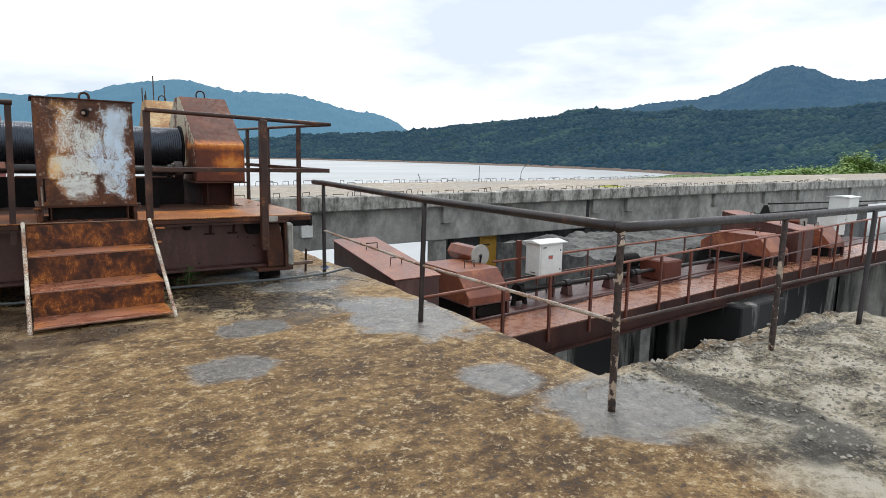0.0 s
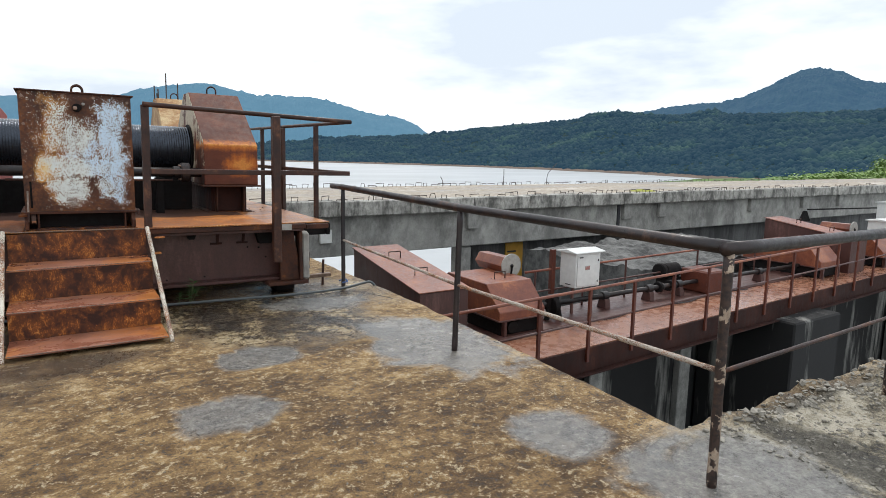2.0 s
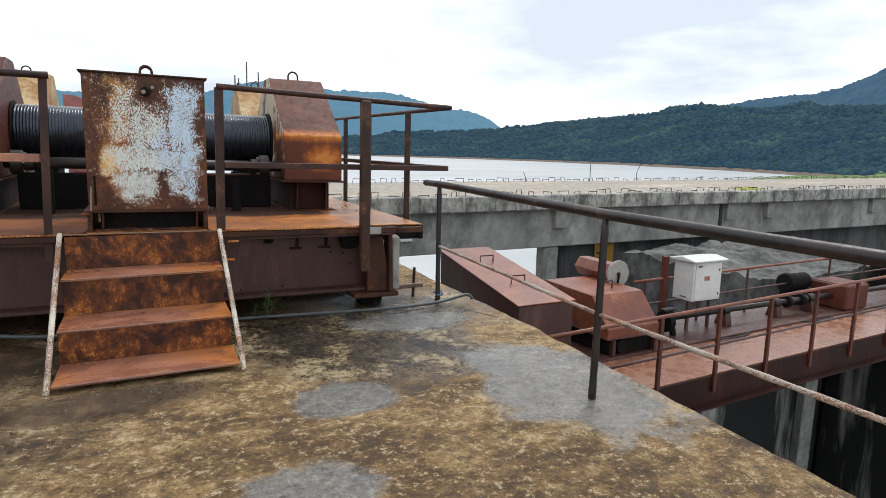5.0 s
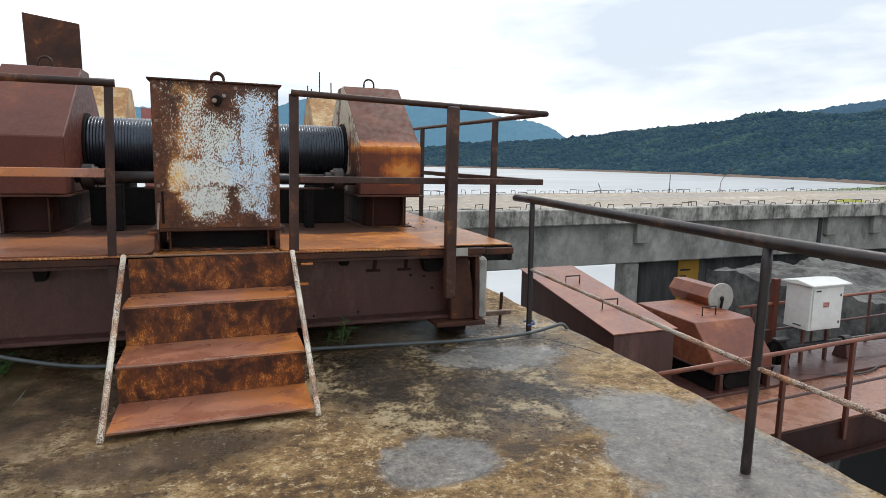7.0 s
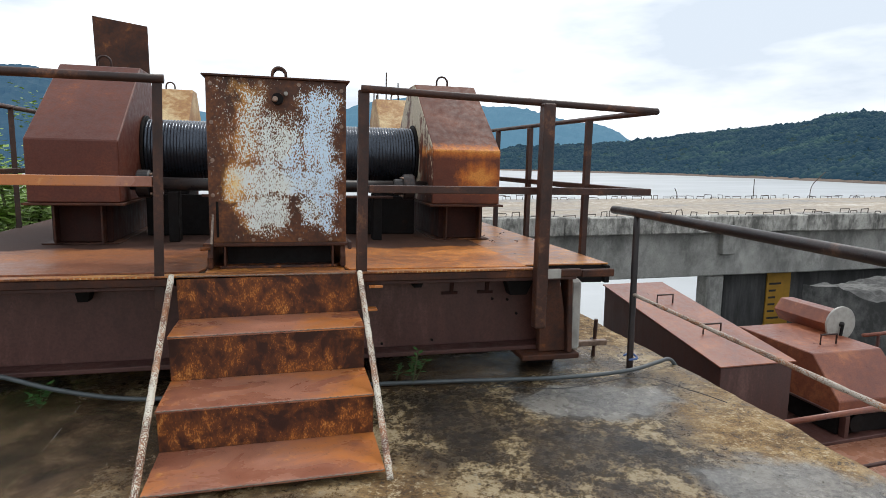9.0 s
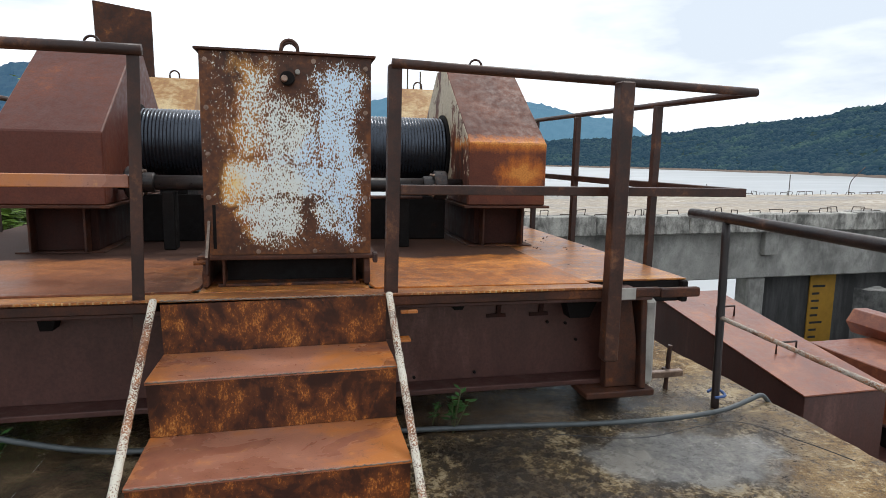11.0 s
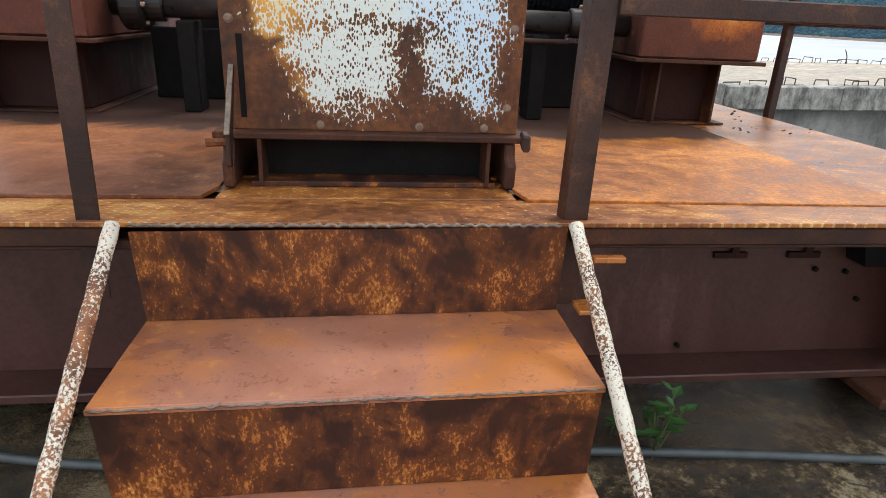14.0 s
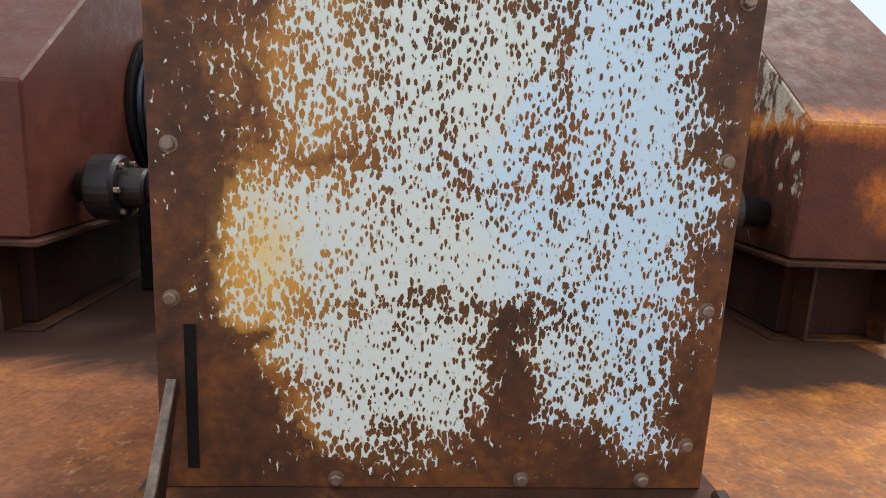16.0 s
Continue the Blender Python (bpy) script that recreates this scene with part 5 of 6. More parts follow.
def drum(y, z, x0, x1, group=""):
    th = thing("rope_drum", ((x0 + x1) / 2, y, PT), "black rope drum wound with greased wire rope", "rope drum", "rope drums")
    bm = bmesh.new()
    pitch, seg = 0.026, 40
    n = int((x1 - x0) / pitch)
    rings = []
    for k in range(n * 4 + 1):
        x = x0 + (x1 - x0) * k / (n * 4)
        r = 0.262 + 0.010 * abs(math.sin(math.pi * k / 4.0))
        rings.append([bm.verts.new((x, y + r * math.cos(a), z + r * math.sin(a))) for a in (2 * math.pi * j / seg for j in range(seg))])
    for a, b in zip(rings, rings[1:]):
        for j in range(seg):
            bm.faces.new((a[j], b[j], b[(j + 1) % seg], a[(j + 1) % seg]))
    bmesh.ops.recalc_face_normals(bm, faces=bm.faces)
    part("wound_rope", bm, M_ROPEBLACK, th, "tight coils of black wire rope", True)
    for x in (x0 - 0.012, x1 + 0.012):
        part("drum_flange", disc((x, y, z), (1, 0, 0), 0.30, 0.022, 36), M_BLACK, th)
    part("bearing", box((x0 + 0.15, y - 0.25, PT + 0.01), (x0 + 0.35, y + 0.25, z - 0.28), 0.01), M_BLACK, th)
    part("bearing", box((x1 - 0.35, y - 0.25, PT + 0.01), (x1 - 0.15, y + 0.25, z - 0.28), 0.01), M_BLACK, th)
    # added black sheet keeps the space below the drum dark
    part("under_frame", box((x0 + 0.02, y - 0.33, PT + 0.005), (x1 - 0.02, y - 0.28, 1.06), 0.006), M_BLACK, th, "black sheet added to fill the dark space under the drum")
    return th


drum(9.02, 1.44, -0.63, 1.755)

shaft = thing("drive_shaft", (0.5, 8.45, PT), "dark greasy drive shaft with round couplings", "shaft")
SY, SZ = 8.32, 1.165
part("shaft_bar", tube([(-0.64, SY, SZ), (1.77, SY, SZ)], 0.052, 18), M_GREASE, shaft, "", True)
part("shaft_bar", tube([(-0.10, SY - 0.10, SZ - 0.085), (1.45, SY - 0.10, SZ - 0.085)], 0.012, 8), M_RAIL, shaft, "thin rod under the shaft", True)
for x, s in ((-0.54, 1), (1.60, -1)):
    drum_ = part("coupling", disc((x, SY, SZ), (1, 0, 0), 0.112, 0.10, 28, 0.012), M_GREASE, shaft, "round coupling drum")
    part("hub", disc((x + 0.08 * s, SY, SZ), (1, 0, 0), 0.070, 0.10, 20, 0.008), M_GREASE, drum_)
    for k in range(6):
        a = 2 * math.pi * k / 6
        part("bolt", disc((x + 0.056 * s, SY + 0.088 * math.cos(a), SZ + 0.088 * math.sin(a)), (1, 0, 0), 0.012, 0.02, 6, 0.002), M_STEEL, drum_)
part("shaft_stand", box((-0.36, SY - 0.07, PT + 0.002), (-0.28, SY + 0.07, SZ - 0.06), 0.006), M_BLACK, shaft)
part("shaft_stand", box((1.28, SY - 0.07, PT + 0.002), (1.36, SY + 0.07, SZ - 0.06), 0.006), M_BLACK, shaft)

# second hoist behind the first
hood(1.80, 2.40, 11.05, M_YELLOWRUST, "yellowed rusty gear hood of the hoist behind", 0.13)
hood(-1.24, -0.64, 11.05, M_YELLOWRUST, "yellowed rusty gear hood of the hoist behind", 0.13)
screen = thing("tall_steel_screen", (-1.78, 13.3, 0.6), "tall dark brown sheet steel screen behind the hoist", "screen")
part("sheet", prism([(-2.12, 0.6), (-1.42, 0.6), (-1.41, 3.33), (-2.15, 3.44)], 13.3, 13.312, "y", 0.002), M_BROWN, screen)
part("rib", box((-1.79, 13.313, 0.6), (-1.75, 13.35, 3.35), 0.003), M_BROWN, screen)
whole("curved_sheet", prism([(-0.66, 0.6), (-0.28, 0.6), (-0.28, 1.95), (-0.36, 2.07), (-0.50, 2.12), (-0.66, 2.13)], 13.5, 13.6, "y", 0.004), M_PINK, (-0.5, 13.5, 0.6), "faded pink curved sheet behind the hoist", "sheet")
whole("rear_ledge", box((-2.25, 12.62, -9.3), (2.4, 14.2, 0.60), 0.02), M_CONC, (-1, 13.4, -9), "concrete pier under the rear of the platform", "pier", kind="structure")
for x, z, lean in ((1.93, 2.55, 0.02), (2.02, 2.50, -0.01), (2.12, 2.78, 0.03), (2.34, 2.62, 0.0), (1.98, 2.42, 0.01)):
    whole("rebar_stub", tube(line((x, 13.0, 0.595), (x + lean, 13.0, z), 6), 0.011, 6), M_REBAR, (x, 13.0, 0.6), "rusty reinforcing bar standing up from the pier", "reinforcing bar", "standing bars")


# the platform has settled a little towards the pit, and all that stands on it leans with it
bpy.context.view_layer.update()
settle = Matrix.Translation((0.95, 6.6, 0.73)) @ Matrix.Rotation(radians(0.75), 4, "Y") @ Matrix.Translation((-0.95, -6.6, -0.73))
for ob in list(scene.objects):
    if not ob.parent and ob.name.split(".")[0] in ("hoist_platform", "platform_rail", "motor_housing", "gear_hood", "rope_drum", "drive_shaft"):
        ob.matrix_world = settle @ ob.matrix_world

# ---------------------------------------------------------------- gate hoist below the slab
WALK_Z = -1.2
def walk_y(x):
    """The walkway runs a little off the pit's line."""
    return 6.52 + 0.05 * (x - 7.0)


def strip(x0, x1, off0, off1, z0, z1, bevel=0.004):
    """A straight bar along the walkway's line, between two offsets from its front edge."""
    return prism([(x0, walk_y(x0) + off0), (x1, walk_y(x1) + off0), (x1, walk_y(x1) + off1), (x0, walk_y(x0) + off1)], z0, z1, "z", bevel)


walkway = thing("gate_walkway", (12, 7.3, WALK_Z), "wet red-brown steel walkway across the gate pit", "walkway")
for k in range(9):
    x0 = 5.2 + 1.95 * k
    part("deck_sheet", strip(x0, x0 + 1.945, 0.0, 0.86, WALK_Z - 0.012, WALK_Z + 0.002 * random.random(), 0.002), M_WALK, walkway)
part("back_sheet", strip(5.3, 22.7, 0.865, 1.75, WALK_Z - 0.01, WALK_Z + 0.03), M_GIRDER, walkway)
part("front_girder", strip(5.0, 23, -0.02, 0.03, WALK_Z - 0.36, WALK_Z - 0.013), M_UNDER, walkway, "dark maroon girder")
part("girder_flange", strip(5.0, 23, -0.10, 0.16, WALK_Z - 0.385, WALK_Z - 0.362), M_UNDER, walkway)
part("back_girder", strip(5.0, 23, 1.60, 1.65, WALK_Z - 0.38, WALK_Z - 0.013), M_GIRDER, walkway)
for k in range(9):
    x0 = 6.1 + 1.95 * k
    part("cross_joist", strip(x0, x0 + 0.05, 0.04, 1.59, WALK_Z - 0.14, WALK_Z - 0.014), M_GIRDER, walkway)
for x in (6.2, 7.5):
    part("brace", tube([(x, walk_y(x) + 0.1, WALK_Z - 0.38), (x - 1.3, walk_y(x) + 1.3, WALK_Z - 1.3)], 0.018, 6), M_BLACK, walkway)

wrail = thing("walkway_rail", (10, 6.6, WALK_Z), "red-brown tube railing along the walkway front", "railing")
for k in range(17):
    x = 5.42 + 0.95 * k
    part("post", box((x - 0.024, walk_y(x) - 0.06, WALK_Z - 0.20), (x + 0.024, walk_y(x) - 0.021, -0.36 + 0.012 * (x - 7)), 0.004), M_HOOD, wrail)
part("top_rail", tube([(x, walk_y(x) - 0.04, -0.36 + 0.012 * (x - 7)) for x in np.linspace(3.6, 21.4, 18)], 0.021, 10), M_HATCH, wrail, "", True)
part("mid_rail", tube([(x, walk_y(x) - 0.035, -0.82 + 0.010 * (x - 7)) for x in np.linspace(4.6, 21.4, 18)], 0.016, 8), M_GIRDER, wrail, "", True)
brail = thing("walkway_rail", (11, 8.2, WALK_Z), "red-brown tube railing behind the drive shaft", "railing")
for k in range(10):
    x = 6.85 + 1.15 * k
    if not 9.9 < x < 11.4:
        part("post", tube([(x, walk_y(x) + 1.62, WALK_Z + 0.02), (x, walk_y(x) + 1.62, -0.46)], 0.020, 8), M_GIRDER, brail)
part("top_rail", tube([(x, walk_y(x) + 1.62, -0.45) for x in np.linspace(6.62, 17.2, 14)], 0.021, 10), M_HATCH, brail, "", True)
part("mid_rail", tube([(x, walk_y(x) + 1.62, -0.80) for x in np.linspace(6.62, 17.2, 14)], 0.016, 8), M_GIRDER, brail, "", True)

MIDX = 10.43
def sheave_hood(mirror, shift=0.0):
    """Long sloping cover over the rope sheaves, with two lifting handles."""
    f = (lambda x: 2 * MIDX - x) if mirror else (lambda x: x + shift)
    a, b = sorted((f(4.25), f(5.02)))
    th = thing("sheave_hood", ((a + b) / 2, 8.4, WALK_Z), "long red-brown sloping steel hood with two handles", "hoist hood", "sheave hoods")
    part("body", prism([(7.42, WALK_Z), (7.42, -0.405), (9.5, -0.095), (9.5, WALK_Z)], a, b, "x", 0.006), M_GIRDER, th)
    lid = part("lid", prism([(7.40, -0.397), (9.52, -0.080), (9.52, -0.068), (7.40, -0.385)], a - 0.02, b + 0.02, "x", 0.002), M_HATCH, th, "red lid, lighter than the body")
    c = (a + b) / 2
    for y in (8.05, 8.85):
        z = -0.385 + (y - 7.40) * 0.1495
        part("handle", tube([(c - 0.10, y, z - 0.01), (c - 0.10, y, z + 0.10), (c + 0.10, y, z + 0.10), (c + 0.10, y, z - 0.01)], 0.010, 8), M_RAIL, lid, "bent bar handle")
    part("support", box((a + 0.1, 7.6, WALK_Z - 0.3), (b - 0.1, 9.3, WALK_Z - 0.005), 0.01), M_BLACK, th)
    return th


def gate_gear(mirror, shift=0.0):
    """Bevelled gear cover above the walkway."""
    f = (lambda x: 2 * MIDX - x) if mirror else (lambda x: x + shift)
    a, b = sorted((f(5.55), f(6.40)))
    th = thing("gate_gear_hood", ((a + b) / 2, 8.3, WALK_Z), "angular red-brown gear hood with a bar handle", "gear hood", "gate gear hoods")
    cover = part("cover", prism([(7.38, -0.95), (7.38, -0.82), (7.72, -0.455), (8.75, -0.455), (9.2, -0.75), (9.2, -0.95)], a, b, "x", 0.008), M_HATCH, th)
    part("lower_case", box((a + 0.04, 7.42, WALK_Z + 0.03), (b - 0.02, 9.15, -0.952), 0.01), M_BLACK, th, "black lower gear case")
    part("flange", box((a - 0.02, 7.36, -0.955), (b + 0.02, 9.22, -0.935), 0.003), M_GIRDER, th)
    for x in (a + 0.06, b - 0.10):
        part("leg", box((x, 7.34, WALK_Z), (x + 0.05, 7.41, -0.957), 0.003), M_GIRDER, th)
    c = (a + b) / 2
    part("handle", tube([(c - 0.10, 7.95, -0.46), (c - 0.10, 7.95, -0.35), (c + 0.10, 7.95, -0.35), (c + 0.10, 7.95, -0.46)], 0.010, 8), M_RAIL, cover, "bent bar handle")
    part("gear_wheel", disc((a + 0.25, 7.395, -1.06), (0, -1, 0), 0.09, 0.03, 18), M_BLACK, th)
    return th


for mirror in (False, True):
    sheave_hood(mirror)
    gate_gear(mirror)
gate_gear(False, 11.9)


def limit_switch(x):
    """Six-sided housing with a round disc and hand lever at its end."""
    th = thing("position_indicator", (x, 8.6, -0.45), "red six-sided indicator housing with a grey disc", "indicator", "position indicators")
    z = -0.34
    prof = [(x + 0.17 * math.cos(radians(a)), z + 0.15 * math.sin(radians(a))) for a in (0, 60, 120, 180, 240, 300)]
    part("housing", prism(prof, 8.26, 9.0, "y", 0.006), M_HATCH, th)
    face = part("disc", disc((x, 8.235, z), (0, -1, 0), 0.195, 0.028, 32), M_DISC, th, "grey painted disc")
    part("hub", disc((x, 8.212, z), (0, -1, 0), 0.03, 0.02, 12), M_GREASE, face)
    part("lever", tube([(x, 8.20, z), (x - 0.06, 8.17, z - 0.18)], 0.016, 8), M_BLACK, face, "dark hand lever")
    part("stand", box((x - 0.08, 8.4, -0.452), (x + 0.08, 8.9, z - 0.12), 0.004), M_GIRDER, th)
    return th


limit_switch(6.44 - 0.02)
limit_switch(17.75)


def control_box(x, y, z0, z1, w, d, label, plate=True, floor=WALK_Z):
    th = thing("control_box", (x + w / 2, y + d / 2, floor), label, "control box", "control boxes")
    part("cabinet", box((x, y, z0), (x + w, y + d, z1 - 0.06), 0.006), M_WHITE, th)
    door = part("door", box((x + 0.03, y - 0.012, z0 + 0.03), (x + w - 0.03, y - 0.001, z1 - 0.09), 0.003), M_WHITE, th)
    c = y + d / 2
    part("roof", prism([(y - 0.06, z1 - 0.058), (y + d + 0.06, z1 - 0.058), (y + d + 0.06, z1 - 0.04), (c, z1), (y - 0.06, z1 - 0.04)], x - 0.05, x + w + 0.06, "x", 0.004), M_WHITE, th, "pitched sheet roof")
    for xx in (x + 0.05, x + w - 0.09):
        part("leg", box((xx, y + 0.1, floor), (xx + 0.04, y + 0.14, z0), 0.003), M_GIRDER, th)
    part("lock", box((x + w - 0.075, y - 0.02, z0 + 0.42), (x + w - 0.055, y - 0.0125, z0 + 0.455), 0.002), M_INK, door)
    part("lock", box((x + w - 0.075, y - 0.02, z0 + 0.07), (x + w - 0.055, y - 0.0125, z0 + 0.105), 0.002), M_INK, door)
    if plate:
        part("vent", box((x + 0.07, y - 0.016, z1 - 0.135), (x + 0.15, y - 0.0125, z1 - 0.115), 0), M_INK, door)
        part("sign", box((x + 0.20, y - 0.015, z0 + 0.29), (x + 0.31, y - 0.0125, z0 + 0.36), 0), M_WRAP, door)
        for k in range(3):
            part("sign_line", box((x + 0.21, y - 0.0175, z0 + 0.302 + 0.017 * k), (x + 0.30, y - 0.0152, z0 + 0.312 + 0.017 * k), 0), M_REDINK, door)
        part("vent", box((x - 0.004, y + 0.10, z0 + 0.04), (x - 0.001, y + 0.22, z0 + 0.055), 0), M_INK, door)
    return th


control_box(7.36, 7.74, -0.72, -0.09, 0.56, 0.36, "white enamelled control box with a pitched roof")
part_post = whole("red_post", box((7.20, 8.12, WALK_Z + 0.03), (7.28, 8.2, -0.12), 0.004), M_HOOD, (7.24, 8.16, WALK_Z), "red-brown steel post beside the control box", "post")
control_box(18.9, 7.9, -0.78, -0.12, 0.62, 0.5, "white enamelled control box farther along the walkway", False)
control_box(22.3, 9.0, -0.72, 0.18, 0.75, 0.6, "tall pale blue-white control cabinet by the bridge", False)

# drive shaft, bearings, motor and gearbox of the gate hoist
gshaft = thing("gate_drive_shaft", (MIDX, 7.86, WALK_Z), "long grey drive shaft with bearings along the walkway", "shaft")
SHZ = -0.95
part("shaft_bar", tube([(6.40, 7.86, SHZ), (14.46, 7.86, SHZ)], 0.042, 14), M_GREASE, gshaft, "", True)
for x in (6.62, 9.62, 9.95, 11.2, 14.2):
    part("coupling", disc((x, 7.86, SHZ), (1, 0, 0), 0.10, 0.07, 22, 0.008), M_BLACK, gshaft)
    part("coupling", disc((x + 0.07, 7.86, SHZ), (1, 0, 0), 0.068, 0.10, 18, 0.006), M_GREASE, gshaft)
for x in (8.2, 9.35, 10.20, 12.9):
    part("bearing_stand", prism([(7.76, WALK_Z + 0.031), (7.98, WALK_Z + 0.031), (7.93, SHZ - 0.05), (7.79, SHZ - 0.05)], x - 0.06, x + 0.06, "x", 0.006), M_GIRDER, gshaft, "red-brown bearing stand")
    part("bearing_cap", disc((x, 7.86, SHZ), (1, 0, 0), 0.072, 0.14, 18, 0.008), M_GREASE, gshaft)
motor = thing("hoist_motor", (10.6, 8.1, WALK_Z), "black electric motor and red gearbox on the walkway", "motor")
part("gearbox", box((10.75, 7.60, WALK_Z + 0.03), (11.35, 8.25, -0.74), 0.03), M_HOOD, motor, "red-brown gearbox")
part("motor_body", disc((10.55, 8.35, -0.80), (1, 0, 0), 0.15, 0.42, 24, 0.02), M_BLACK, motor)
part("fan_cover", disc((10.28, 8.35, -0.80), (1, 0, 0), 0.165, 0.12, 24, 0.03), M_BLACK, motor)
part("motor_foot", box((10.35, 8.2, WALK_Z + 0.03), (10.74, 8.5, -0.92), 0.006), M_BLACK, motor)
brake = thing("hoist_brake", (6.85, 7.8, WALK_Z), "dark greasy shaft brake beside the gear hood", "brake")
part("arm", prism([(6.74, WALK_Z + 0.031), (6.82, WALK_Z + 0.031), (6.92, -0.82), (6.84, -0.80)], 7.72, 7.78, "y"), M_BLACK, brake)
part("arm", prism([(7.02, WALK_Z + 0.031), (7.10, WALK_Z + 0.031), (7.0, -0.80), (6.93, -0.82)], 7.72, 7.78, "y"), M_BLACK, brake)
part("wheel", disc((6.90, 7.75, SHZ), (1, 0, 0), 0.15, 0.10, 24, 0.01), M_BLACK, brake)
part("strap", box((6.82, 7.70, -0.80), (7.04, 7.80, -0.77), 0.004), M_GREASE, brake)
rag = tube([(x, walk_y(x) + 0.9 + 0.12 * math.sin(x * 3), WALK_Z + 0.02) for x in np.linspace(7.0, 12.0, 40)], 0.012, 6)
whole("loose_cable", rag, M_INK, (9.5, 7.4, WALK_Z), "thin black cable lying along the walkway", "cable", smooth=True)

# yellow level gauge on the wall behind
gauge = thing("level_gauge", (12.05, 15.1, -5), "faded yellow painted level gauge with dark marks", "gauge")
part("board", box((11.72, 15.06, -5.2), (12.40, 15.10, -1.08), 0.006), M_YELLOW, gauge)
for k in range(20):
    w = 0.34 if k % 5 == 0 else 0.2
    part("mark", box((11.78, 15.054, -1.5 - 0.17 * k), (11.78 + w, 15.0595, -1.45 - 0.17 * k), 0), M_INK, gauge)

# struts and loose bars in front of the bridge at the far end
whole("prop_stand", prism([(25.6, -1.05), (26.4, -1.05), (26.08, -0.62), (25.92, -0.62)], 13.6, 13.7, "y", 0.01), M_BLACK, (26, 13.6, -1.05), "dark steel prop against the bridge girder", "prop")
whole("long_bar", tube([(25.9, 13.5, -0.55), (38, 12.9, -0.75)], 0.03, 8), M_BLACK, (30, 13, -0.6), "long dark pipe lying along the bridge", "pipe")
whole("junction_box", box((5.62, 14.50, -0.76), (5.92, 14.598, -0.43), 0.01), M_WHITE, (5.75, 14.55, -0.7), "small white junction box on the bridge girder", "junction box")

# ---------------------------------------------------------------- hose, plants and chips on the slab
hose_pts = [(-3.0, 6.70, 0.62), (-1.9, 6.69, 0.42), (-1.1, 6.68, 0.24), (-0.7, 6.68, 0.10), (-0.3, 6.66, 0.02), (0.2, 6.63, 0.015), (0.9, 6.62, 0.015), (1.5, 6.56, 0.015), (2.1, 6.48, 0.015), (2.5, 6.46, 0.016), (2.80, 6.49, 0.02), (3.02, 6.56, 0.03), (3.16, 6.62, 0.02), (3.25, 6.63, -0.08)]
def spline(pts, n):
    """Catmull-Rom through the points."""
    v = [Vector(p) for p in pts]
    out = []
    for k in range(len(v) - 1):
        p0, p1, p2, p3 = v[max(k - 1, 0)], v[k], v[k + 1], v[min(k + 2, len(v) - 1)]
        for j in range(n):
            t = j / n
            out.append(0.5 * ((2 * p1) + (p2 - p0) * t + (2 * p0 - 5 * p1 + 4 * p2 - p3) * t * t + (3 * p1 - p0 - 3 * p2 + p3) * t ** 3))
    return out + [v[-1]]


whole("hose", tube(spline(hose_pts, 8), 0.0135, 10), M_HOSE, (0.5, 6.7, 0), "grey-green hose lying along the platform foot", "hose", smooth=True)
whole("thin_wire", tube(spline([(1.8, 6.42, 0.01), (2.2, 6.30, 0.01), (2.75, 6.36, 0.015), (2.95, 6.1, 0.008), (3.05, 5.9, 0.0)], 8), 0.0025, 6), M_INK, (2.5, 6.3, 0), "thin dark wire lying on the slab", "wire")
whole("blue_tie", tube(spline([(2.80, 6.565, 0.06), (2.86, 6.56, 0.07), (2.86, 6.64, 0.08), (2.80, 6.63, 0.07)], 5), 0.008, 6), plain("faded_blue_cord", (0.06, 0.12, 0.30), 0.6), (2.83, 6.6, 0.07), "faded blue cord tied round the rail post", "cord")


def leaf(bm, base, out, up, size):
    """One small leaf, folded along its middle."""
    side = out.cross(up).normalized() * size * 0.28
    a, tip = Vector(base), Vector(base) + out * size
    m = a.lerp(tip, 0.5) - up * size * 0.05
    vs = [bm.verts.new(p) for p in (a, m + side + up * size * 0.07, tip, m - side + up * size * 0.07, m)]
    bm.faces.new((vs[0], vs[1], vs[4]))
    bm.faces.new((vs[1], vs[2], vs[4]))
    bm.faces.new((vs[2], vs[3], vs[4]))
    bm.faces.new((vs[3], vs[0], vs[4]))


def weed(x, y, n, h, size, seed):
    rnd = random.Random(seed)
    th = thing("weed", (x, y, 0), "small green leafy weed growing at the platform foot", "plant", "weeds")
    leaves = bmesh.new()
    for k in range(n):
        a = rnd.uniform(0, 6.28)
        lean = rnd.uniform(0.1, 0.6)
        tip = Vector((x + h * lean * math.cos(a), y + h * lean * math.sin(a), h * rnd.uniform(0.5, 1.0)))
        part("stem", tube(line((x, y, -0.01), tip, 3), 0.003, 5), M_STEM, th)
        for j in range(7):
            p = Vector((x, y, 0)).lerp(tip, 0.4 + 0.6 * j / 6)
            b = rnd.uniform(0, 6.28)
            leaf(leaves, p, Vector((math.cos(b), math.sin(b), rnd.uniform(-0.1, 0.6))).normalized(), Vector((0, 0, 1)), size * rnd.uniform(0.6, 1.1))
    tagged(part("leaves", leaves, M_LEAF, th), kind="stuff")


weed(1.30, 6.58, 6, 0.24, 0.062, 4)
weed(-0.80, 6.70, 5, 0.14, 0.055, 9)
weed(1.22, 6.70, 3, 0.12, 0.04, 14)


